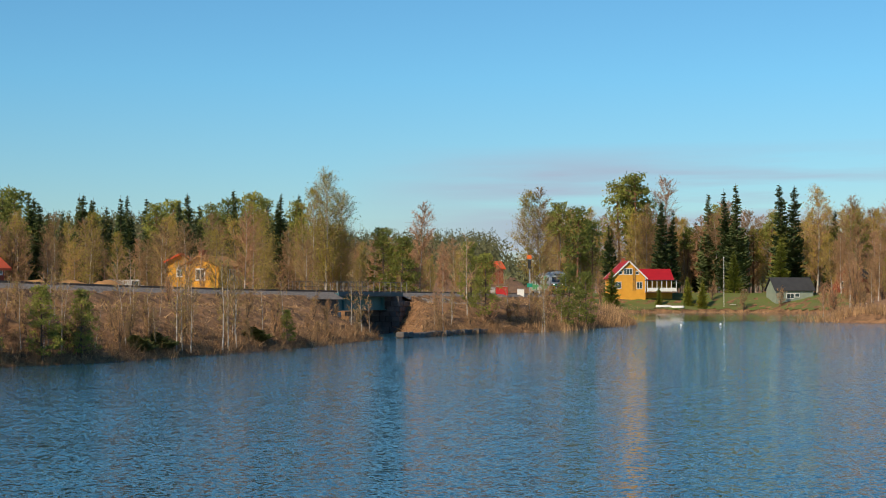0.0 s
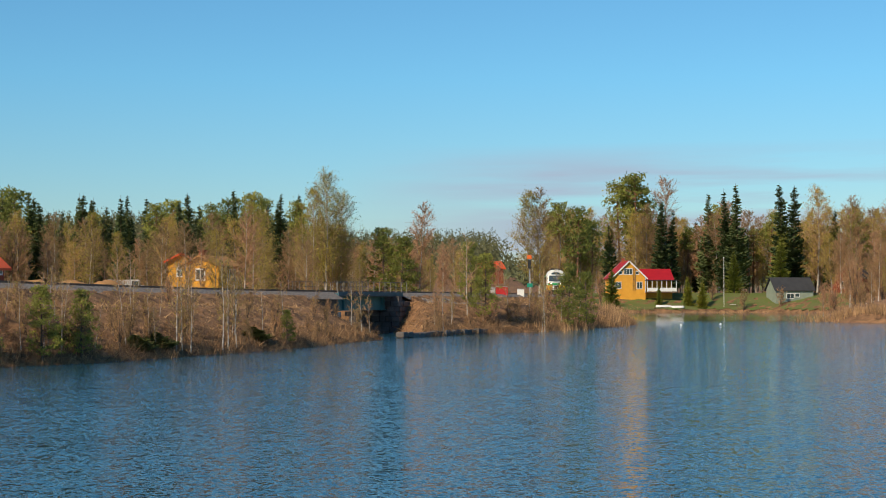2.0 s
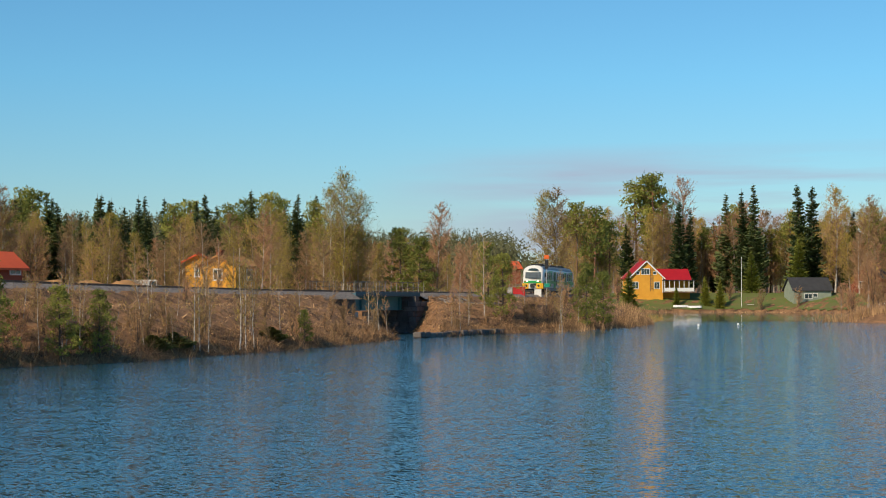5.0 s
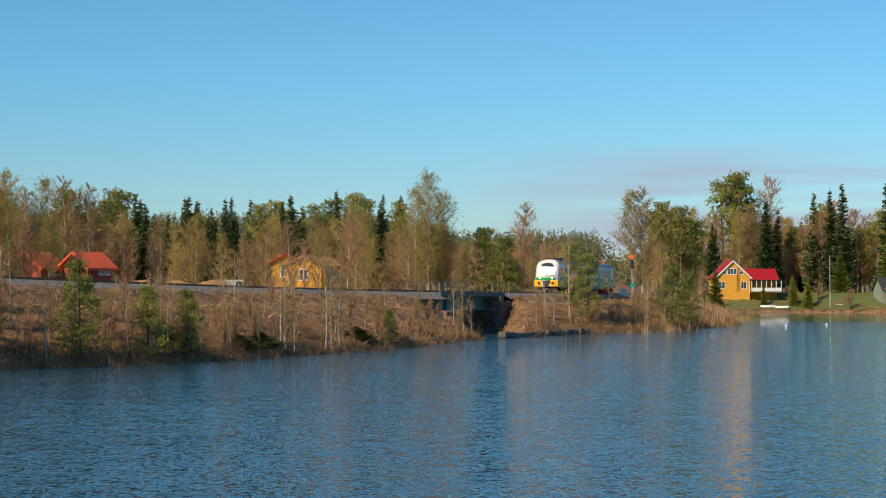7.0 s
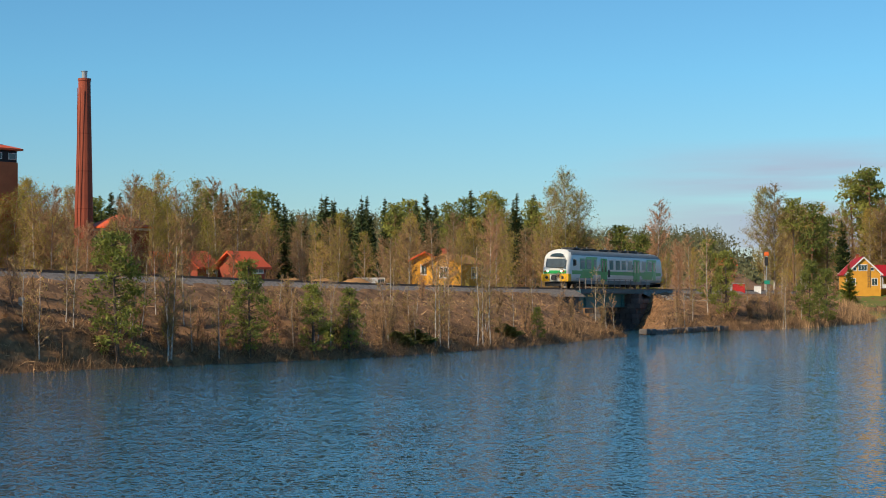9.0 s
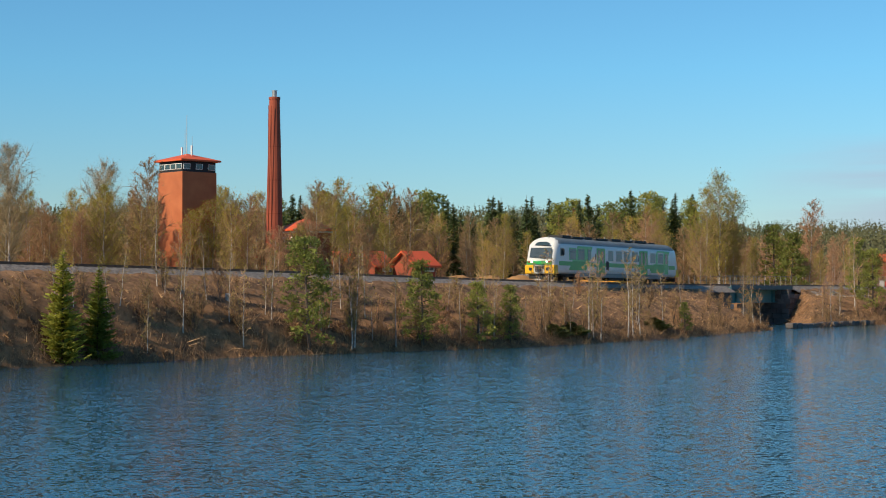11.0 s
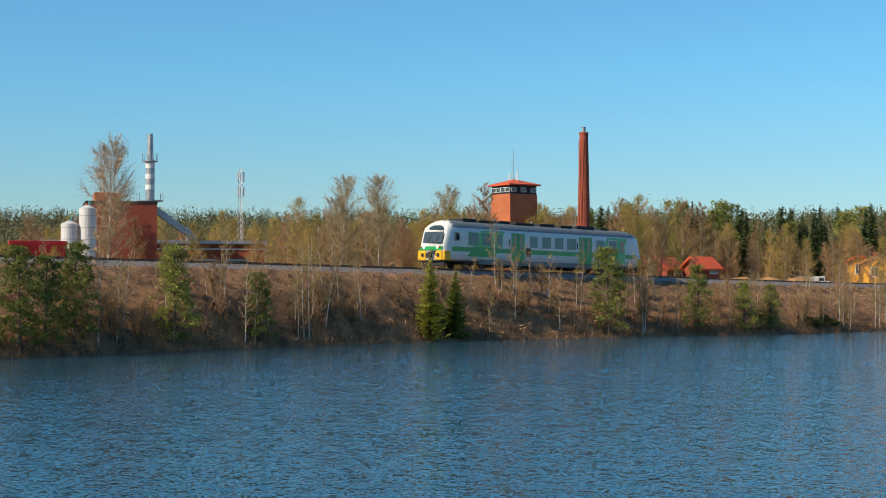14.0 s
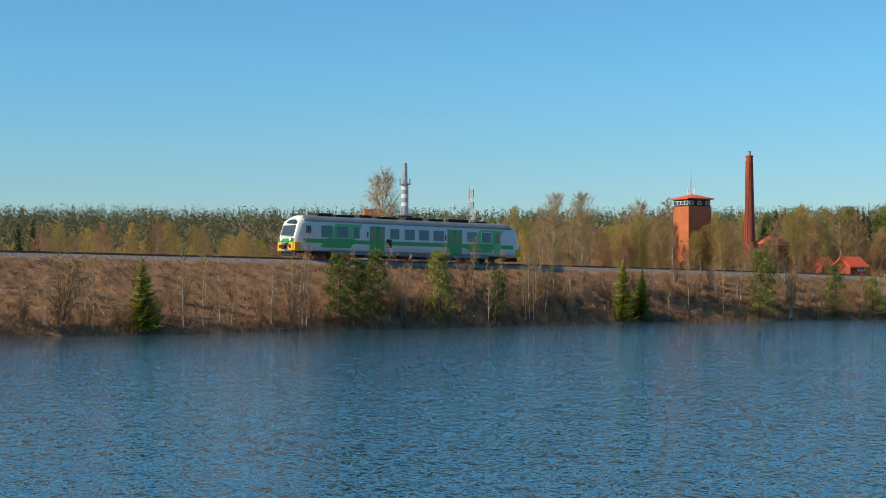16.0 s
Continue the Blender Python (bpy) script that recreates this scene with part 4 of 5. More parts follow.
def plant():
    x, y = -70.6, 71.5
    t = empty("heating_plant", pose(x, y, 3.6, 0, 0, 40) @ Matrix.Scale(0.9, 4), "rust-red clad heating plant with conveyor", "industrial building")
    part("wall", boxed(-0.6, 0, 3.6, 6.4, 5.0, 9.0, 0.03), M["brick_dark"], t)
    part("parapet", boxed(-0.6, 0, 8.1, 6.5, 5.1, 0.2), M["dark_metal"], t)
    part("penthouse", boxed(-1.8, 0, 8.6, 2.4, 2.8, 0.9, 0.03), M["brick"], t)
    c = boxed(0, 0, 0, 5.2, 0.7, 0.6, 0.03)
    part("conveyor", c, M["galv"], t, "grey inclined conveyor gallery", m=pose(4.4, -1, 6.2, 0, 36, 0))
    s = empty("steel_stack", pose(-70.6, 74.9, 3.6) @ Matrix.Scale(0.92, 4), "tall galvanised steel flue stack with white bands and platform", "stack")
    part("lower_flue", tube(bmesh.new(), (0, 0, 0), (0, 0, 12.2), 0.42, 0.42, 16), M["galv"], s, smooth=False)
    part("upper_flue", tube(bmesh.new(), (0, 0, 12.2), (0, 0, 14.6), 0.32, 0.26, 16), M["galv"], s)
    for z in (9.4, 10.4, 11.4):
        part("white_band", tube(bmesh.new(), (0, 0, z), (0, 0, z + 0.45), 0.435, 0.435, 16), M["white"], s)
    for z, r in ((12.0, 0.7), (8.3, 1.2)):
        pl = part("platform", tube(bmesh.new(), (0, 0, z), (0, 0, z + 0.1), r, r, 16), M["galv"], s)
        for i in range(10):
            a = i * math.tau / 10
            part("rail_post", tube(bmesh.new(), (r * math.cos(a), r * math.sin(a), z), (r * math.cos(a), r * math.sin(a), z + 0.75), 0.025, 0.025, 5), M["galv"], pl)
    for sx, sy, r, h in ((-67.3, 59.6, 0.66, 4.5), (-66.2, 60.4, 0.66, 5.7)):
        q = empty("silo", pose(sx, sy, 4.2), "white cylindrical steel silo on a skirt", "silo", "silos beside the track")
        part("shell", tube(bmesh.new(), (0, 0, 0.0), (0, 0, h), r, r, 20), M["silo"], q)
        part("dome", tube(bmesh.new(), (0, 0, h), (0, 0, h + 0.25), r, 0.15, 20), M["silo"], q)
        for z in np.arange(0.6, h, 0.9):
            part("seam_ring", tube(bmesh.new(), (0, 0, z), (0, 0, z + 0.04), r + 0.012, r + 0.012, 20), M["galv"], q)
        for a in range(4):
            part("leg", boxed(0.55 * math.cos(a * 1.57 + 0.7), 0.55 * math.sin(a * 1.57 + 0.7), -0.5, 0.12, 0.12, 1.2), M["galv"], q)
        part("top_valve", boxed(0.2, 0, h + 0.4, 0.2, 0.2, 0.3, 0.03), M["teal"], q)
    c = empty("red_container", pose(-67.8, 56.4, 4.3, 0, 0, 42), "red steel shipping container", "container")
    part("shell", boxed(0, 0, 1.2, 4.2, 2.4, 3.6, 0.03), M["container"], c)
    for i in range(16):
        part("rib", boxed(-1.9 + i * 0.25, -1.21, 1.5, 0.12, 0.05, 2.7), M["container"], c)
    # long low hall
    h = empty("long_hall", pose(-73.6, 79.8, 3.6, 0, 0, 36), "long low brick hall with grey flat roof", "hall")
    part("wall", boxed(0, 0, 1.7, 19, 8, 4.6), M["brick_dark"], h)
    part("roof", boxed(0, 0, 4.2, 19.6, 8.6, 0.3, 0.02), M["galv"], h)
    part("fascia", boxed(0, -4.32, 3.6, 19.6, 0.06, 0.12), M["galv"], h)
    for i in range(6):
        window(h, -7.3 + i * 2.9, -4.0, 2.2, 1.6, 0.8, "y-", "galv", 1)
    part("vent_pipe", tube(bmesh.new(), (3, 0, 4.2), (3, 0, 5.6), 0.2, 0.2, 10), M["galv"], h)


plant()


def mast():
    t = empty("radio_mast", pose(-74.0, 95.0, 3.5) @ Matrix.Scale(0.8, 4), "slim lattice radio mast with panel aerials", "mast")
    H_ = 15.0
    for a in range(3):
        x0, y0 = 0.45 * math.cos(a * 2.094), 0.45 * math.sin(a * 2.094)
        part("leg", tube(bmesh.new(), (x0, y0, -0.3), (x0 * 0.6, y0 * 0.6, H_), 0.04, 0.03, 6), M["galv"], t)
    for i in range(20):
        z = i * H_ / 20
        for a in range(3):
            k, k2 = 0.45 * (1 - 0.4 * z / H_), 0.45 * (1 - 0.4 * (z + H_ / 20) / H_)
            part("brace", tube(bmesh.new(), (k * math.cos(a * 2.094), k * math.sin(a * 2.094), z), (k2 * math.cos((a + 1) * 2.094), k2 * math.sin((a + 1) * 2.094), z + H_ / 20), 0.02, 0.02, 4), M["galv"], t)
    for z in (12.2, 14.0):
        for a in range(3):
            part("panel_aerial", boxed(0.42 * math.cos(a * 2.094 + 1), 0.42 * math.sin(a * 2.094 + 1), z, 0.14, 0.14, 1.2, 0.03), M["galv"], t)


mast()


# ---- plants ----
def trunk_line(h, r, rng, lean=0.03, steps=7):
    pts = [np.array((0, 0, -0.3))]
    off = np.zeros(2)
    for i in range(1, steps + 1):
        off = off + rng.normal(0, lean, 2) * h / steps
        pts.append(np.array((off[0], off[1], h * i / steps)))
    return pts


def trunk_shape(pts, r, tip=0.12, n=7):
    """One tapered tube through the points."""
    s = Shape()
    m = len(pts) - 1
    for i, p in enumerate(pts):
        q = r * (1 - (1 - tip) * i / m) * (1.35 if i == 0 else 1)
        s.v += [(p[0] + q * math.cos(math.tau * k / n), p[1] + q * math.sin(math.tau * k / n), p[2]) for k in range(n)]
    for i in range(m):
        for k in range(n):
            a, b = i * n + k, i * n + (k + 1) % n
            s.f.append((a, b, b + n, a + n))
    return s


def at_height(pts, z):
    h = pts[-1][2]
    u = max(0, min(0.999, z / h)) * (len(pts) - 1)
    i = int(u)
    return pts[i] * (1 - (u - i)) + pts[i + 1] * (u - i)


def conifer(h, r, rng, dens=1.0, skirt=0.08, droop=0.35, bushy=1.0):
    pts = trunk_line(h, 0, rng, 0.012)
    tr = trunk_shape(pts, 0.011 * h + 0.03, 0.08)
    cr = Shape()
    z = skirt * h
    while z < h * 0.985:
        f = z / h
        L0 = r * (1 - f) ** 0.85 * (0.75 + 0.5 * math.sin(z * 7 + rng.random()) ** 2) + 0.05 * r
        n = int((8 + 7 * (1 - f)) * dens) + 2
        for k in range(n):
            a = rng.random() * math.tau
            L = L0 * rng.uniform(0.55, 1.12)
            o = at_height(pts, z + rng.uniform(-0.02, 0.02) * h)
            d = np.array((math.cos(a), math.sin(a), 0))
            side = np.array((-d[1], d[0], 0))
            m = max(2, int(L / (0.045 * h)))
            for j in range(m):
                u0, u1 = j / m, (j + 1.25) / m
                def at(u):
                    return o + d * L * u + np.array((0, 0, -droop * L * u * (1.5 - u) + 0.18 * L * u * u + rng.normal(0, 0.02 * L)))
                p, q = at(u0), at(u1)
                w = (L * 0.22 * (1.15 - u0) + 0.012 * h) * bushy
                for sgn in (1, -1):
                    tipp = (p + q) / 2 + side * sgn * w * rng.uniform(0.7, 1.3) + d * w * 0.5 + np.array((0, 0, -0.35 * w))
                    cr.tri(p, q, tipp)
                cr.tri(p, q, (p + q) / 2 + np.array((0, 0, -w * 0.8)))
        z += h * 0.034 / dens * rng.uniform(0.8, 1.2)
    return tr, cr


def scots_pine(h, rng, low=0.45, spread=0.2, puffs=34, sprays=34):
    pts = trunk_line(h * 0.97, 0, rng, 0.02)
    tr = trunk_shape(pts, 0.013 * h + 0.02, 0.25)
    cr = Shape()
    for k in range(puffs):
        f = low + (1 - low) * (k + rng.random()) / puffs
        o = at_height(pts, f * h)
        a = rng.random() * math.tau
        L = spread * h * (1.05 - 0.75 * ((f - low) / (1 - low)) ** 1.6) * rng.uniform(0.45, 1.1)
        c = o + np.array((math.cos(a) * L, math.sin(a) * L, 0.25 * L))
        tr.limb(o, c, 0.004 * h, 0.0015 * h, 3)
        pr = 0.060 * h * rng.uniform(0.7, 1.2)
        for i in range(sprays):
            v = rng.normal(0, 1, 3)
            v /= np.linalg.norm(v)
            e = c + v * np.array((1.15, 1.15, 0.62)) * pr * rng.uniform(0.35, 1.05)
            g, g2 = rng.normal(0, 1, 3), rng.normal(0, 1, 3)
            cr.tri(e, e + g * pr * 0.23, e + g2 * pr * 0.23 + v * pr * 0.12)
    return tr, cr


def broadleaf(h, rng, limbs=26, twigs=16, leaves=900, low=0.25, spread=0.2, leaf=0.07, up=0.9, thick=1.0, tw=0.010, stems=1, scatter=0.03):
    tr, cr, lf = Shape(), Shape(), Shape()
    ends = []
    for st in range(stems):
        pts = trunk_line(h * (1 if st == 0 else rng.uniform(0.7, 0.95)), 0, rng, 0.04 if stems == 1 else 0.07)
        if stems > 1:
            lean = rng.normal(0, 0.10, 2)
            pts = [p + np.array((lean[0] * p[2], lean[1] * p[2], 0)) + np.array((*rng.normal(0, 0.02 * h, 2), 0)) * 0.4 for p in pts]
        t1 = trunk_shape(pts, (0.0075 * h + 0.012) * thick, 0.12, 6)
        k = len(tr.v)
        tr.v += t1.v
        tr.f += [tuple(k + q for q in f) for f in t1.f]
        hh = pts[-1][2]
        for i in range(limbs):
            f = low + (0.98 - low) * (i + rng.random()) / limbs
            o = at_height(pts, f * hh)
            a = rng.random() * math.tau
            env = math.sin(math.pi * min(1, (f - low) / (1 - low) * 0.8 + 0.2)) ** 0.8
            L = spread * h * (0.25 + env) * rng.uniform(0.6, 1.1)
            d = np.array((math.cos(a), math.sin(a), up * rng.uniform(0.6, 1.4)))
            d /= np.linalg.norm(d)
            mid = o + d * L * 0.55
            end = mid + (d * 0.9 + np.array((0, 0, rng.uniform(-0.25, 0.35)))) * L * 0.5
            rr = 0.0035 * h * (1.1 - f) + 0.004
            cr.limb(o, mid, rr, rr * 0.65, 3)
            cr.limb(mid, end, rr * 0.65, rr * 0.3, 3)
            for j in range(twigs):
                u = rng.uniform(0.25, 1)
                b = o + (mid - o) * u * 1.8 if u < 0.55 else mid + (end - mid) * (u - 0.55) / 0.45
                g = d * 0.5 + rng.normal(0, 0.55, 3) + np.array((0, 0, 0.15))
                g /= np.linalg.norm(g)
                e = b + g * L * rng.uniform(0.18, 0.5)
                w = np.cross(g, rng.normal(0, 1, 3))
                w *= tw * rng.uniform(0.7, 1.4) / (np.linalg.norm(w) + 1e-9)
                cr.tri(b - w, b + w, e)
                ends.append((b, e))
    for i in range(leaves):
        b, e = ends[int(rng.random() * len(ends))]
        p = b + (e - b) * rng.uniform(0.1, 1.15) + rng.normal(0, scatter, 3)
        g, g2 = rng.normal(0, leaf, 3), rng.normal(0, leaf, 3)
        lf.tri(p, p + g, p + g2)
    return tr, cr, lf


VARIANTS = {}


def variant(kind, i, name, label, parts):
    t = new(name)
    t.empty_display_size = 0.3
    tagged(t, label, "shrub" if "bush" in name else "tree")
    for pn, shape, mm in parts:
        if shape.v:
            o = new(pn, shape.mesh(pn, M[mm]))
            o.parent = t
            if pn in ("twig_crown", "foliage", "crown", "stem_clump"):
                tagged(o, kind="stuff")
    t.location = (0, 0, 0)
    VARIANTS.setdefault(kind, []).append(t)


def make_variants():
    rng = np.random.default_rng(11)
    for i in range(4):
        a, b = conifer(15, rng.uniform(1.9, 2.6), rng, 1.1, bushy=1.1)
        variant("spruce", i, "spruce_tree", "dark green tall narrow spruce", (("trunk", a, "bark"), ("crown", b, "spruce")))
    for i in range(3):
        a, b = conifer(5, rng.uniform(1.1, 1.5), rng, 1.1, 0.03, 0.06, 0.85)
        variant("young", i, "young_spruce", "bright green young spruce on the bank", (("trunk", a, "bark"), ("crown", b, "young")))
    for i in range(3):
        a, b = scots_pine(5, rng, 0.06, 0.24, 96, 52)
        variant("young_pine", i, "young_pine", "bushy yellow-green young pine", (("trunk", a, "bark"), ("crown", b, "pine")))
    for i in range(3):
        a, b = scots_pine(20, rng, 0.45 + 0.1 * i, 0.15, 46)
        variant("pine", i, "pine_tree", "tall Scots pine with orange upper bark", (("trunk", a, "pine_bark"), ("crown", b, "pine")))
    for i in range(4):
        a, b, c = broadleaf(11, rng, 78, 26, 5200, 0.10, 0.185, 0.062, 1.0, tw=0.014, scatter=0.16)
        variant("birch", i, "birch_tree", "white-stemmed birch with budding yellow-green leaves", (("trunk", a, "birch"), ("twig_crown", b, "twig"), ("foliage", c, "leaf")))
    for i in range(3):
        a, b, c = broadleaf(11, rng, 76, 44, 1300, 0.10, 0.18, 0.05, 1.0, tw=0.015, scatter=0.14)
        variant("bare", i, "bare_birch", "leafless birch with fine brown twigs", (("trunk", a, "birch"), ("twig_crown", b, "twig_red"), ("foliage", c, "leaf_pale")))
    for i in range(2):
        a, b, c = broadleaf(11, rng, 80, 52, 3600, 0.22, 0.215, 0.042, 1.3, 1.2, tw=0.012, scatter=0.18)
        variant("aspen", i, "aspen_tree", "tall open aspen with pale catkins", (("trunk", a, "birch"), ("twig_crown", b, "twig_pale"), ("foliage", c, "leaf_pale")))
    for i in range(4):
        a, b, c = broadleaf(4, rng, 22, 22, 160, 0.15, 0.17, 0.035, 1.2, 0.8, tw=0.009)
        variant("sapling", i, "birch_sapling", "thin white-stemmed birch sapling on the bank", (("trunk", a, "birch"), ("twig_crown", b, "twig"), ("foliage", c, "leaf")))
    for i in range(4):
        a, b, c = broadleaf(2.6, rng, 12, 18, 120, 0.08, 0.22, 0.03, 1.1, 0.8, tw=0.010, stems=6)
        variant("bush", i, "willow_bush", "bare grey-brown willow bush", (("stem_clump", a, "bark"), ("twig_crown", b, "twig_red"), ("foliage", c, "leaf")))
    for i in range(2):
        a, b = conifer(1.2, 1.1, rng, 1.3, 0.02, 0.05, 1.7)
        variant("juniper", i, "juniper_bush", "low dark green juniper bush", (("stem", a, "bark"), ("foliage", b, "evergreen_low")))


make_variants()
SIZE = {"spruce": 15, "young": 5, "young_pine": 5, "pine": 20, "birch": 11, "bare": 11, "aspen": 11, "sapling": 4, "bush": 2.6, "juniper": 1.2}
USED = set()
PRNG = np.random.default_rng(5)


def plant_at(kind, x, y, h, lean=1.5, wide=1.0, z=None):
    v = VARIANTS[kind]
    src = v[int(PRNG.integers(len(v)))]
    s = h / SIZE[kind]
    m = pose(x, y, (ground_z(x, y) if z is None else z) - 0.05, PRNG.normal(0, lean), PRNG.normal(0, lean), PRNG.uniform(0, 360)) @ Matrix.Diagonal((s * wide, s * wide, s, 1))
    if src.name not in USED:
        USED.add(src.name)
        src.matrix_basis = m
        return src
    o = copy_thing(src, Matrix.Identity(4))
    o.matrix_basis = m
    return o


def band(az0, az1, d0, d1, n, kinds, h0, h1):
    """n plants between two bearings and two distances."""
    names = list(kinds)
    w = np.array([kinds[k] for k in names], float)
    xs = []
    while len(xs) < n:
        az = PRNG.uniform(az0, az1)
        d = math.sqrt(PRNG.uniform(d0 * d0, d1 * d1))
        x, y = polar(az, d)
        if ground_z(x, y) < 0.3 or np.min(np.hypot(TRACK[:, 0] - x, TRACK[:, 1] - y)) < 5.5:
            n -= 0.2
            continue
        i = min(int(np.argmin(np.hypot(TRACK[:, 0] - x, TRACK[:, 1] - y))), len(TRACK) - 2)
        d_ = TRACK[i + 1] - TRACK[i]
        if 150 < y < 300 and x < 45 and d_[0] * (y - TRACK[i, 1]) - d_[1] * (x - TRACK[i, 0]) > 0:  # open bank between line and lake
            n -= 0.2
            continue
        if 7.3 < az < 10.6 and 110 < d < 178:  # open ground before the villa
            n -= 0.3
            continue
        xs.append((x, y))
        k = names[int(PRNG.choice(len(names), p=w / w.sum()))]
        plant_at(k, x, y, PRNG.uniform(h0, h1) * (0.8 if k == "bush" else 1))


# forest behind the track
band(17.5, 31, 110, 124, 34, {"birch": 3, "bare": 3}, 5.5, 8.5)
band(16.5, 22.5, 106, 122, 30, {"bare": 3, "bush": 2, "birch": 1}, 3.5, 6.5)
band(5.5, 21, 215, 262, 130, {"spruce": 12, "pine": 2}, 10.5, 15.5)
band(4, 17, 160, 210, 60, {"birch": 2, "bare": 3, "bush": 1}, 6, 10)
band(17, 36, 135, 205, 75, {"birch": 3, "bare": 3, "aspen": 1}, 7, 11)
band(36, 64, 95, 170, 80, {"birch": 4, "bare": 3}, 5, 8)
band(40, 66, 72, 95, 26, {"birch": 2, "bare": 3, "bush": 3}, 3.5, 6)
band(24, 66, 175, 340, 90, {"birch": 3, "bare": 2, "spruce": 2}, 7, 12)
band(-3, 5.5, 185, 265, 60, {"birch": 2, "bare": 3}, 5, 8.5)
band(-4.5, -1.5, 270, 330, 14, {"birch": 3, "bare": 2}, 13, 18)
band(-15.5, -3.5, 392, 440, 125, {"birch": 5, "bare": 3, "spruce": 1, "pine": 2}, 14, 22)
band(-15.5, -12.2, 245, 330, 26, {"bare": 3, "birch": 2, "bush": 3}, 5, 11)


def far_woods():
    """The distant wooded hills."""
    rng = np.random.default_rng(3)
    s = Shape()
    n = 15000
    az = rng.uniform(-20, 78, n)
    d = np.sqrt(rng.uniform(480 ** 2, 1120 ** 2, n))
    x, y = -d * np.sin(np.radians(az)), d * np.cos(np.radians(az))
    z = height(x, y)
    for i in range(n):
        h, r = rng.uniform(9, 15), rng.uniform(1.8, 3.2)
        o = np.array((x[i], y[i], z[i]))
        round_top = rng.random() < 0.45
        for k in range(20):
            f = rng.random()
            rr = r * (math.sqrt(max(0.05, 1 - (2 * f - 1) ** 2)) if round_top else 1.05 - f) * rng.uniform(0.5, 1.0)
            a, q = rng.random() * math.tau, 0.30 + 0.55 * (1 - f)
            c = o + (rr * math.cos(a), rr * math.sin(a), h * (0.08 + 0.84 * f))
            s.tri(c + rng.normal(0, q, 3), c + rng.normal(0, q, 3), c + np.array((rng.normal(0, 0.2), rng.normal(0, 0.2), 1.4 * q)))
    ob = new("far_woods", s.mesh("far_woods", M["far"]))
    tagged(ob, "distant dark green wooded hills", "woods", kind="stuff")


far_woods()

# plants on the bank, one by one: kind, x, y, height
BANK = [
    ("young_pine", -30.4, 78.7, 6.6),
    ("young", -38.3, 62.9, 5.6),
    ("young", -37.6, 65.4, 4.7),
    ("young_pine", -46.5, 30.5, 5.2),
    ("young_pine", -46.5, 33.0, 5.7),
    ("young_pine", -44.9, 40.8, 6.0),
    ("young_pine", -43.2, 47.8, 4.4),
    ("young", -51.2, 10.7, 5.1),
    ("young_pine", -46.7, 28.7, 5.7),
    ("young_pine", -25.4, 86.1, 5.2),
    ("young_pine", -22.6, 89.7, 4.1),
    ("young_pine", -21.1, 92.4, 3.7),
    ("young_pine", -12.2, 117.6, 2.4),
    ("young_pine", 2.7, 168.2, 6.6),
    ("young_pine", 12.2, 182.2, 7.1),
    ("young_pine", 14.5, 188.7, 6.1),
    ("sapling", -17.2, 102.9, 5.3),
    ("sapling", -15.1, 108.3, 5.7),
    ("sapling", -16.8, 103.7, 4.7),
    ("sapling", -15.4, 107.7, 6.6),
    ("sapling", -14.7, 109.5, 5.4),
    ("sapling", -28.5, 81.7, 6.1),
    ("sapling", -26.6, 84.2, 4.2),
    ("sapling", -17.4, 101.9, 5.5),
    ("sapling", 0.9, 166.4, 8.3),
    ("sapling", 8.6, 171.4, 5.2),
    ("sapling", 9.0, 172.5, 5.9),
    ("sapling", -43.4, 47.5, 4.7),
    ("sapling", -42.4, 51.3, 4.5),
    ("sapling", -42.2, 52.4, 6.3),
    ("sapling", -28.6, 81.6, 4.5),
    ("sapling", -47.7, 25.4, 5.6),
    ("sapling", -47.8, 25.0, 5.0),
    ("sapling", -45.8, 36.1, 5.0),
    ("sapling", -42.3, 51.9, 6.4),
    ("sapling", -33.1, 75.0, 4.8),
    ("sapling", -28.6, 81.4, 4.7),
    ("sapling", -43.5, 46.5, 4.7),
    ("bush", -53.0, 4.3, 5.5),
    ("sapling", -50.0, 15.8, 5.8),
    ("sapling", -50.3, 13.9, 5.8),
    ("sapling", -48.0, 24.1, 5.5),
    ("bush", -48.1, 24.0, 3.9),
    ("sapling", -45.9, 34.5, 6.4),
]
for kind, x, y, h in BANK:
    plant_at(kind, x, y, h)


def bank_scrub():
    """Saplings and bushes between the water's edge and the track."""
    pts = SHORE[2:20]
    seg = np.concatenate([[0], np.cumsum([math.dist(a, b) for a, b in zip(pts, pts[1:])])])
    for i in range(560):
        u = PRNG.uniform(0, seg[-1])
        k = int(np.searchsorted(seg, u) - 1)
        k = max(0, min(k, len(pts) - 2))
        a, b = np.array(pts[k]), np.array(pts[k + 1])
        p = a + (b - a) * (u - seg[k]) / (seg[k + 1] - seg[k])
        nrm = np.array((-(b - a)[1], (b - a)[0])) / np.linalg.norm(b - a)
        q = p + nrm * (abs(PRNG.normal(0, 2.6)) + 0.4)
        if np.min(np.hypot(TRACK[:, 0] - q[0], TRACK[:, 1] - q[1])) < 4.0 or channel_dist(q[0], q[1]) < 5 or ground_z(*q) < 0.1:
            continue
        if p[1] > 100 and PRNG.random() < 0.55:
            continue
        kind = ("sapling", "bush", "bush", "sapling", "bush", "bush", "sapling", "bush", "sapling", "bush")[int(PRNG.integers(10))]
        h = {"sapling": PRNG.uniform(2.2, 5.2), "bush": PRNG.uniform(1.2, 3.0)}[kind]
        plant_at(kind, q[0], q[1], h, 4)


bank_scrub()
for x, y in ((-19.5, 99.5), (-18.6, 101.5), (-22.5, 94.5), (-14.3, 115)):
    plant_at("juniper", x, y, 0.8, 3, 1.6)


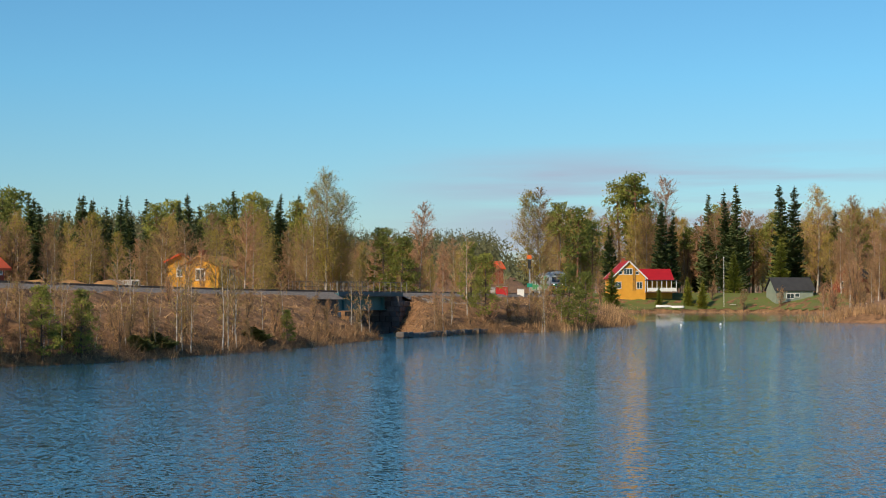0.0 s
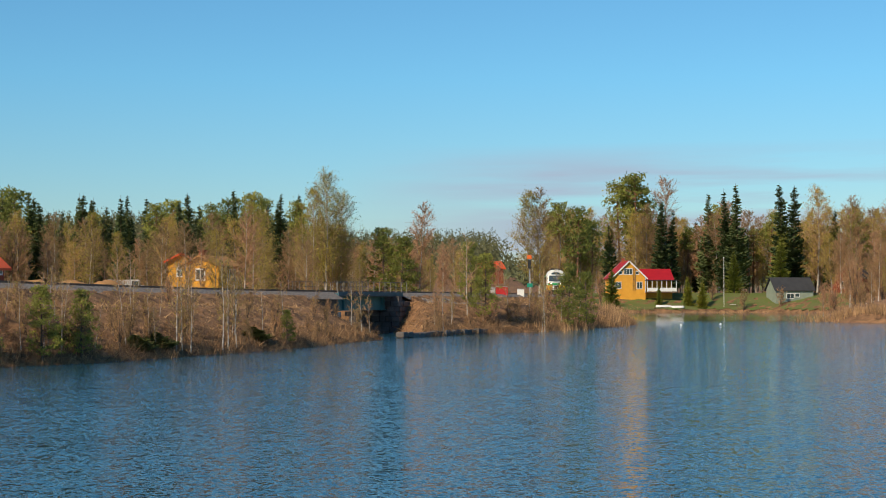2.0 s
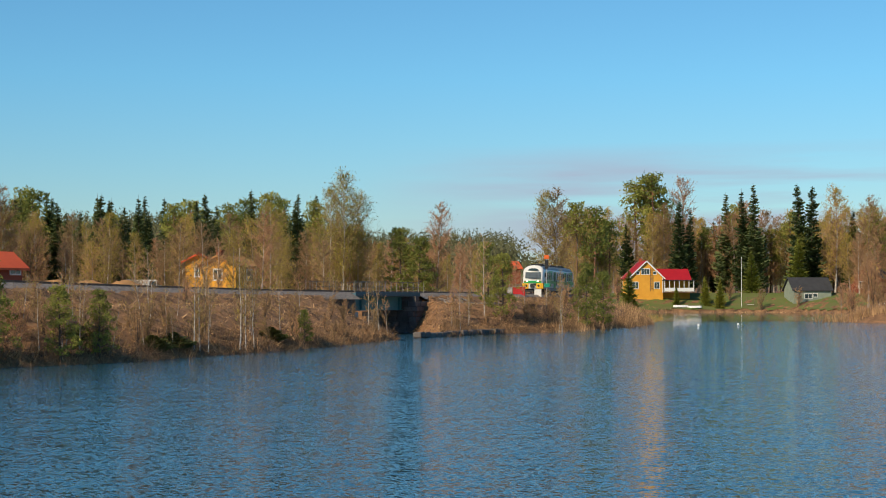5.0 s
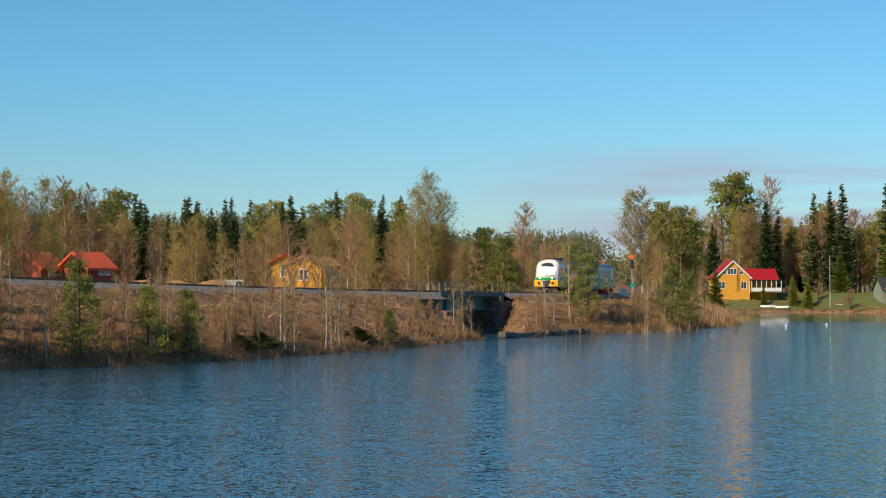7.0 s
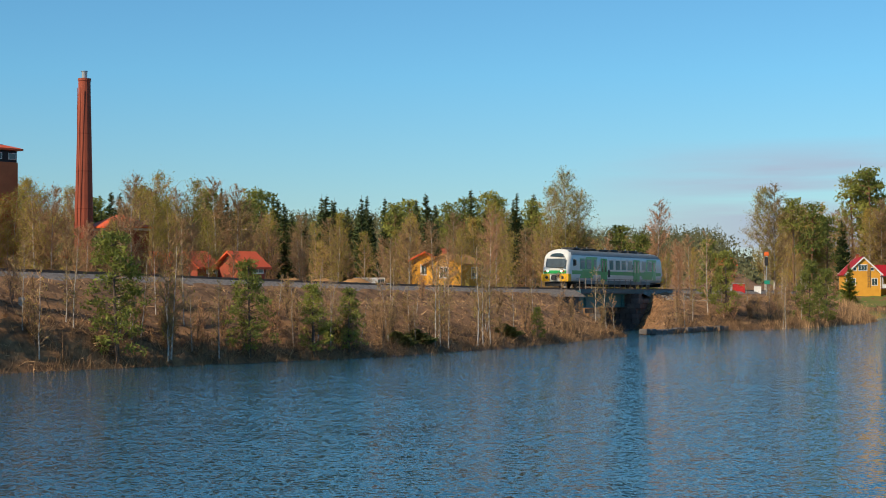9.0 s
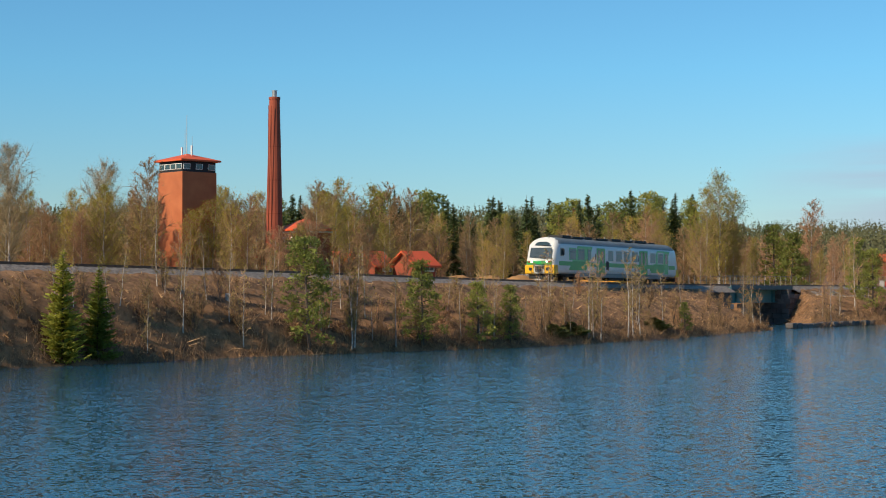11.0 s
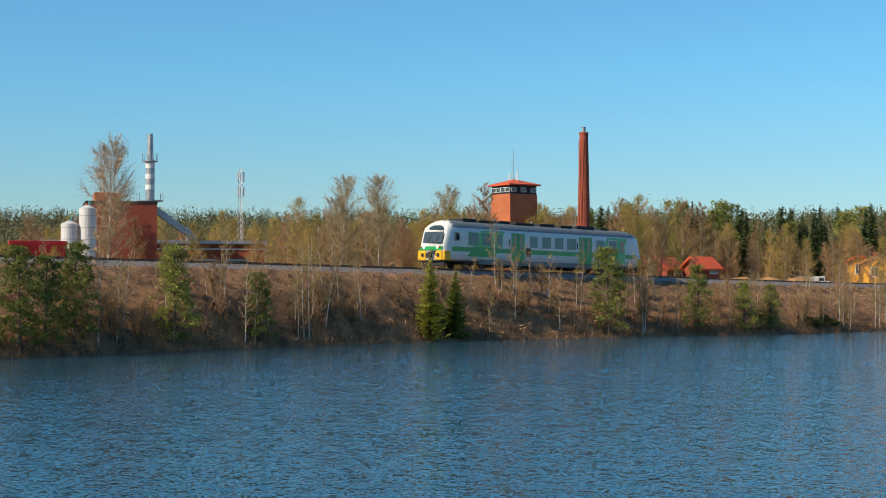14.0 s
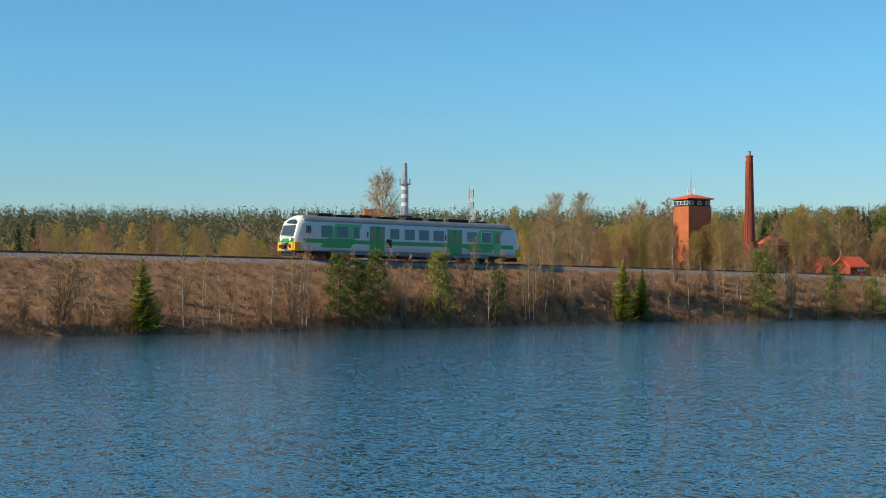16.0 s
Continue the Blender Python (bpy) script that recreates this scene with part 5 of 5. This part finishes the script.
def litter():
    """Dry stems, fallen twigs and grass on the bank."""
    rng = np.random.default_rng(8)
    n = 210000
    i = rng.integers(0, len(TRACK) - 170, n) + 120
    off = rng.uniform(2.8, 24, n)
    d = TRACK[np.minimum(i + 1, len(TRACK) - 1), :2] - TRACK[i - 1, :2]
    d /= np.linalg.norm(d, axis=1)[:, None]
    x, y = TRACK[i, 0] - d[:, 1] * off, TRACK[i, 1] + d[:, 0] * off
    z = height(x, y)
    ok = (z > 0.06) & (y > -30)
    x, y, z = x[ok], y[ok], z[ok]
    n = len(x)
    shore = np.exp(-np.maximum(z - 0.3, 0) / 0.9)
    L = (rng.gamma(2.2, 0.10, n) + 0.06) * (1 + 1.3 * shore * rng.random(n))
    v = rng.normal(0, 1, (n, 3)) * np.array((1, 1, 0.5)) + np.array((0, 0, 0.45))
    v /= np.linalg.norm(v, axis=1)[:, None]
    w = rng.normal(0, 1, (n, 3))
    w = np.cross(v, w)
    w *= (0.016 + 0.026 * rng.random(n))[:, None] / np.linalg.norm(w, axis=1)[:, None]
    p = np.stack([x, y, z - 0.02], 1)
    verts = np.stack([p - w, p + w, p + v * L[:, None]], 1).reshape(-1, 3)
    faces = np.arange(3 * n).reshape(-1, 3)
    ob = from_lists("bank_litter", verts.tolist(), faces.tolist(), M["straw"])
    tagged(ob, "dry brown stems and fallen twigs on the bank", "undergrowth", kind="stuff")


litter()


def shore_brush():
    """A dense fringe of dry brush at the water's edge."""
    rng = np.random.default_rng(18)
    pts = np.array(SHORE[2:21], float)
    seg = np.concatenate([[0], np.cumsum(np.hypot(*np.diff(pts, axis=0).T))])
    n = 42000
    u = rng.uniform(0, seg[-1], n)
    x, y = np.interp(u, seg, pts[:, 0]), np.interp(u, seg, pts[:, 1])
    k = np.clip(np.searchsorted(seg, u) - 1, 0, len(pts) - 2)
    d = pts[k + 1] - pts[k]
    d /= np.linalg.norm(d, axis=1)[:, None]
    clump = 0.5 + 0.5 * np.sin(u * 0.9) * np.sin(u * 0.37 + 1) 
    off = np.abs(rng.normal(0, 1.3, n)) - 0.3
    x, y = x - d[:, 1] * off, y + d[:, 0] * off
    z = height(x, y)
    ok = (z > -0.15) & (channel_dist(x, y) > 4.0)
    x, y, z, clump = x[ok], y[ok], z[ok], clump[ok]
    n = len(x)
    L = rng.gamma(3, 0.15, n) * (0.4 + clump) + 0.12
    v = rng.normal(0, 0.5, (n, 3)) + np.array((0, 0, 0.9))
    v /= np.linalg.norm(v, axis=1)[:, None]
    w = np.cross(v, rng.normal(0, 1, (n, 3)))
    w *= (0.008 + 0.014 * rng.random(n))[:, None] / np.linalg.norm(w, axis=1)[:, None]
    p = np.stack([x, y, np.maximum(z, -0.05)], 1)
    verts = np.stack([p - w, p + w, p + v * L[:, None]], 1).reshape(-1, 3)
    ob = from_lists("shore_brush", verts.tolist(), np.arange(3 * n).reshape(-1, 3).tolist(), M["brush"])
    tagged(ob, "dense dry brush along the water's edge", "undergrowth", kind="stuff")


shore_brush()


# ---- small things ----
# single trees that stand out: kind, bearing, distance, height
for kind, az, d, h in (("birch", 4.6, 188, 14.5), ("birch", 5.1, 190, 13), ("birch", 4.1, 192, 12.5), ("young_pine", 2.55, 194, 8.8), ("young_pine", 2.0, 192, 7.8), ("bare", 1.35, 200, 12), ("young_pine", -0.45, 176, 6.5),
                       ("birch", -2.5, 262, 16.5), ("bare", -2.8, 262, 17), ("pine", -3.5, 300, 17), ("pine", -4.1, 300, 17.5), ("pine", -4.6, 305, 16), ("pine", -5.6, 402, 27), ("pine", -6.2, 400, 29), ("pine", -5.9, 405, 28),
                       ("spruce", -7.0, 392, 22), ("spruce", -7.3, 394, 20), ("bare", -7.2, 410, 28), ("spruce", -9.2, 395, 25), ("spruce", -9.6, 394, 26), ("spruce", -11.1, 396, 26), ("spruce", -11.4, 395, 25.5), ("spruce", -8.6, 398, 24),
                       ("young", -9.45, 385, 10), ("young", -10.95, 386, 13), ("young", -7.9, 373, 6.5), ("young", -8.35, 372, 6.5), ("young", -6.9, 371, 4.2), ("bush", -8.7, 378, 5), ("bush", -9.75, 370, 5), ("bush", -11.0, 372, 4.5), ("bush", -4.9, 360, 7), ("birch", -12.2, 390, 24), ("bare", -13.2, 388, 22),
                       ("bare", -13.0, 374, 13), ("bare", -13.5, 372, 12), ("bare", -14.1, 376, 14), ("birch", -12.7, 378, 13), ("bush", -13.3, 368, 5), ("bush", -12.4, 366, 4.5),
                       ("aspen", 33.7, 111, 11.0), ("aspen", 31.9, 108, 10.8), ("birch", 38.5, 100, 6.5), ("aspen", 28.3, 118, 10.5), ("aspen", 47.2, 85, 11.6), ("birch", 24.4, 122, 9), ("birch", 23.6, 124, 8.5), ("birch", 29.2, 120, 8.5), ("bare", 26.8, 112, 10.5),
                       ("birch", 18.6, 150, 11.5), ("birch", 17.8, 152, 11), ("birch", 19.4, 150, 10.5), ("bare", 16.9, 156, 11.5), ("bare", 16.2, 158, 11), ("birch", 12.6, 170, 9), ("bare", 9.35, 150, 7.5), ("birch", 8.35, 151, 7), ("bare", 8.9, 147, 6), ("bare", 10.2, 149, 7.5), ("bare", 7.4, 152, 8), ("young", -5.3, 250, 7)):
    x_, y_ = polar(az, d)
    plant_at(kind, x_, y_, h)


for srcs in VARIANTS.values():
    for src in srcs:
        if src.name not in USED:
            for ob in [*src.children, src]:
                bpy.data.objects.remove(ob)


def signal():
    x, y = polar(-2.45, 214)
    t = empty("railway_signal", pose(x, y, ground_z(x, y)), "railway colour-light signal on a grey post with orange top board", "signal")
    part("post", tube(bmesh.new(), (0, 0, -0.3), (0, 0, 5.6), 0.07, 0.06, 8), M["galv"], t)
    part("head", boxed(0, -0.12, 4.6, 0.42, 0.16, 1.1, 0.04), M["dark_metal"], t)
    part("top_board", boxed(0, -0.1, 5.55, 0.6, 0.06, 0.5, 0.04), M["orange"], t)
    part("sign", boxed(0.05, -0.1, 1.9, 0.7, 0.05, 0.5, 0.02), M["green_sign"], t)
    part("ladder", box(box(bmesh.new(), 0.2, 0.1, 2.4, 0.03, 0.03, 4.4), 0.45, 0.1, 2.4, 0.03, 0.03, 4.4), M["galv"], t)


signal()
for az, d, w, h, mm, name, label in ((-2.15, 216, 0.9, 1.0, "white", "relay_cabinet", "white relay cabinet beside the track"), (-1.5, 208, 1.5, 1.25, "red_paint", "equipment_cabinet", "red equipment cabinet beside the track"), (-1.18, 206, 0.6, 1.1, "concrete", "small_cabinet", "small grey concrete trackside cabinet")):
    x, y = polar(az, d)
    t = empty(name, pose(x, y, max(ground_z(x, y), 3.2)), label, "cabinet")
    part("housing", boxed(0, 0, h / 2, w, 0.6, h, 0.02), M[mm], t)
    part("lid", boxed(0, 0, h + 0.03, w + 0.08, 0.68, 0.07, 0.02), M["galv"], t)
    part("plinth", boxed(0, 0, -0.25, w, 0.6, 0.5), M["concrete"], t)


def street_lamp(x, y, h, arms=2):
    t = empty("street_lamp", pose(x, y, ground_z(x, y), 0, 0, 20), "grey steel street lamp with two heads", "street lamp", "lamps along the road")
    part("pole", tube(bmesh.new(), (0, 0, -0.3), (0, 0, h), 0.08, 0.05, 8), M["galv"], t)
    for s in (1, -1):
        part("arm", tube(bmesh.new(), (0, 0, h - 0.1), (s * 0.7, 0, h), 0.03, 0.03, 6), M["galv"], t)
        part("head", boxed(s * 0.85, 0, h, 0.5, 0.2, 0.1, 0.03), M["white"], t)


for az, d, h in ((16.05, 176, 7.6), (25.9, 148, 6.0)):
    x, y = polar(az, d)
    street_lamp(x, y, h)


def fence():
    t = empty("trackside_fence", Matrix.Identity(4), "row of grey fence posts with rails behind the track", "fence")
    s0 = near_s(-22, 112)
    for i in range(16):
        p = track_frame(s0 - 10 + i * 1.6, -4.6, -0.6).translation
        z = ground_z(p.x, p.y)
        part("post", boxed(p.x, p.y, z + 0.45, 0.07, 0.07, 1.2), M["galv"], t)
    a, b = track_frame(s0 - 10, -4.6).translation, track_frame(s0 + 14, -4.6).translation
    for h in (0.5, 0.95):
        part("rail", tube(bmesh.new(), (a.x, a.y, ground_z(a.x, a.y) + h), (b.x, b.y, ground_z(b.x, b.y) + h), 0.025, 0.025, 5), M["galv"], t)


fence()


def heap(x, y, w, d, h, turn):
    rng = np.random.default_rng(int(abs(x * 10)))
    bm = bmesh.new()
    bmesh.ops.create_icosphere(bm, subdivisions=4, radius=1)
    for v in bm.verts:
        k = 1 + 0.16 * noise.noise(v.co * 1.7 + Vector((x, 0, 0))) + 0.07 * noise.noise(v.co * 5)
        v.co = Vector((v.co.x * w * k, v.co.y * d * k, (max(v.co.z, -0.15) ** 1 if v.co.z > 0 else -0.1) * h * k))
    o = part("sand_mound", bm, M["sand"], m=pose(x, y, ground_z(x, y) - 0.05, 0, 0, turn), smooth=True)
    tagged(o, "heap of orange-brown sand behind the track", "sand heap")


for az, d, w, h in ((13.3, 156, 3.0, 2.2), (12.0, 160, 2.6, 2.3), (11.3, 158, 2.2, 2.0), (14.4, 150, 2.4, 2.2), (10.4, 163, 2.6, 1.6)):
    x, y = polar(az, d)
    heap(x, y, w, 1.6, h, az)


def van():
    x, y = polar(11.5, 172)
    t = empty("white_van", pose(x, y, 3.6, 0, 0, 30) @ Matrix.Scale(0.85, 4), "parked white delivery van beyond the track", "van")
    bm = boxed(0, 0, 1.25, 3.6, 1.9, 1.7, 0.12)
    part("body", bm, M["white"], t)
    part("bonnet", boxed(2.1, 0, 0.95, 0.9, 1.85, 0.9, 0.15), M["white"], t)
    part("side_window", boxed(1.2, -0.96, 1.65, 0.8, 0.03, 0.5, 0.02), M["glass_dark"], t)
    part("windscreen", boxed(1.82, 0, 1.6, 0.06, 1.6, 0.6, 0.02), M["glass_dark"], t)
    for dx in (-1.1, 1.6):
        for s in (1, -1):
            w = part("wheel", tube(bmesh.new(), (dx, s * 0.8, 0.33), (dx, s * 0.98, 0.33), 0.33, 0.33, 16), M["dark_metal"], t)
            part("rim", tube(bmesh.new(), (dx, s * 0.97, 0.33), (dx, s * 0.99, 0.33), 0.19, 0.19, 12), M["galv"], w)


van()


def lawn():
    """Grass round the house on the far shore."""
    rng = np.random.default_rng(2)
    xs, ys = np.arange(30, 86, 1.0), np.arange(352, 396, 1.0)
    X, Y = np.meshgrid(xs, ys)
    Z = height(X.ravel(), Y.ravel())
    i = np.arange(X.size).reshape(X.shape)
    f = np.stack([i[:-1, :-1], i[:-1, 1:], i[1:, 1:], i[1:, :-1]], -1).reshape(-1, 4)
    zc = Z[f].min(1)
    f = f[zc > 0.3]
    ob = from_lists("lawn", np.stack([X.ravel(), Y.ravel(), Z + 0.06], 1).tolist(), f.tolist(), M["lawn"], smooth=True)
    tagged(ob, "sunlit green lawn sloping to the shore", "lawn", kind="structure")


lawn()


def boat(x, y, turn, L=3.4):
    bm = bmesh.new()
    n = 12
    rows = []
    for i in range(n + 1):
        u = i / n
        w = 0.62 * math.sin(math.pi * min(1, 0.12 + u * 0.88)) ** 0.6
        rows.append([bm.verts.new((L * (u - 0.5), w * math.cos(a) , 0.48 * math.sin(a))) for a in np.linspace(0, math.pi, 9)])
    for a, b in zip(rows, rows[1:]):
        for j in range(8):
            bm.faces.new((a[j], b[j], b[j + 1], a[j + 1]))
    bm.faces.new(rows[0])
    bm.faces.new(rows[-1][::-1])
    bmesh.ops.recalc_face_normals(bm, faces=bm.faces)
    t = empty("rowing_boat", pose(x, y, ground_z(x, y) + 0.02, 0, 0, turn), "overturned white rowing boat on the grass", "boat", "boats on the shore")
    part("hull", bm, M["white"], t, smooth=True)
    part("keel", boxed(0, 0, 0.49, L * 0.8, 0.06, 0.06), M["wood"], t)


for az, d, r in ((-7.05, 369, 10), (-7.5, 369.5, -5)):
    x, y = polar(az, d)
    boat(x, y, r)


def pole(az, d, h, name="flag_pole", label="slim white flag pole by the shore"):
    x, y = polar(az, d)
    t = empty(name, pose(x, y, ground_z(x, y)), label, "pole")
    part("shaft", tube(bmesh.new(), (0, 0, -0.3), (0, 0, h), 0.06, 0.04, 8), M["white"], t)
    part("knob", tube(bmesh.new(), (0, 0, h), (0, 0, h + 0.15), 0.12, 0.03, 8), M["white"], t)


pole(-9.1, 372, 11)


def jetty():
    x, y = polar(-13.9, 262)
    t = empty("jetty", pose(x, y, 0.9, 0, 0, 12), "small white railed jetty among the bushes", "jetty")
    part("deck", boxed(0, 0, 0.1, 3.8, 2.0, 0.14, 0.02), M["wood"], t)
    for i in range(5):
        part("post", boxed(-1.8 + i * 0.9, -0.95, 0.5, 0.09, 0.09, 2.4), M["white"], t)
    part("rail", boxed(0, -0.95, 1.1, 3.8, 0.06, 0.08), M["white"], t)
    part("rail", boxed(0, -0.95, 0.6, 3.8, 0.06, 0.08), M["white"], t)


jetty()


def swing():
    x, y = polar(-9.4, 372)
    t = empty("garden_swing", pose(x, y, ground_z(x, y)), "grey wooden A-frame garden swing on the lawn", "swing")
    for s in (-0.9, 0.9):
        for k in (-0.6, 0.6):
            part("leg", tube(bmesh.new(), (s, k, -0.05), (s, 0, 2.1), 0.035, 0.035, 6), M["wood"], t)
    part("top_bar", tube(bmesh.new(), (-1.0, 0, 2.1), (1.0, 0, 2.1), 0.035, 0.035, 6), M["wood"], t)
    part("bench", boxed(0, 0, 0.6, 1.4, 0.4, 0.06), M["white"], t)


swing()
for x, y in ((27.5, 205), (33.5, 212)):
    o = part("buoy", tube(tube(bmesh.new(), (0, 0, -0.1), (0, 0, 0.16), 0.12, 0.14, 12), (0, 0, 0.16), (0, 0, 0.24), 0.14, 0.05, 12), M["white"], m=pose(x, y, 0))
    tagged(o, "small white mooring buoy on the water", "buoy")
o = part("marker_stone", boxed(0, 0, 0.2, 0.28, 0.25, 0.5, 0.05), M["concrete"], m=pose(-34.9, 77.1, ground_z(-34.9, 77.1)))
tagged(o, "pale concrete marker stone on the bank", "marker")
x_, y_ = polar(-1.1, 330)
house("far_house", x_, y_, 20, 4, 4, 1.6, 1.2, "brick_dark", "roof_red", "far red-roofed house behind the trees", trim=False, z=7.6)


def reeds():
    """Dry reeds and brush along the far shores."""
    rng = np.random.default_rng(21)
    s = Shape()
    for (a, b), n, h in (((( 50, 238), (64, 224)), 900, 1.6), (((64, 224), (100, 206)), 700, 1.8), (((36, 363), (72, 362)), 500, 0.5), (((19, 201), (27, 290)), 900, 1.4), (((8, 171), (19, 201)), 500, 0.9)):
        u = rng.random(n)
        x, y = a[0] + (b[0] - a[0]) * u + rng.normal(0, 1.0, n), a[1] + (b[1] - a[1]) * u + rng.normal(0, 1.0, n)
        z = np.maximum(-0.1, height(x, y))
        for i in range(n):
            e = np.array((rng.normal(0, 0.25), rng.normal(0, 0.25), 1)) * h * rng.uniform(0.5, 1.2)
            p = np.array((x[i], y[i], z[i]))
            w = np.array((0.035, 0.0, 0))
            s.tri(p - w, p + w, p + e)
    ob = new("reeds", s.mesh("reeds", M["straw"]))
    tagged(ob, "dry straw-coloured reeds along the shore", "reeds", kind="stuff")


reeds()


# ---- what moves ----
RUN = [  # seconds, metres of the railcar's middle along the line
    (0.0, 205.74),
    (1.0, 211.86),
    (2.0, 219.42),
    (3.0, 228.53),
    (4.0, 239.34),
    (5.0, 252.18),
    (6.0, 267.26),
    (7.0, 284.38),
    (8.0, 302.53),
    (9.0, 320.16),
    (10.0, 337.18),
    (11.0, 354.18),
    (12.0, 371.77),
    (13.0, 389.94),
    (14.0, 408.63),
    (15.0, 427.90),
    (16.0, 448.21),
]


def motions():
    walk(CAR, [(t, track_frame(s, 0.0, 0.0)) for t, s in RUN])


motions()
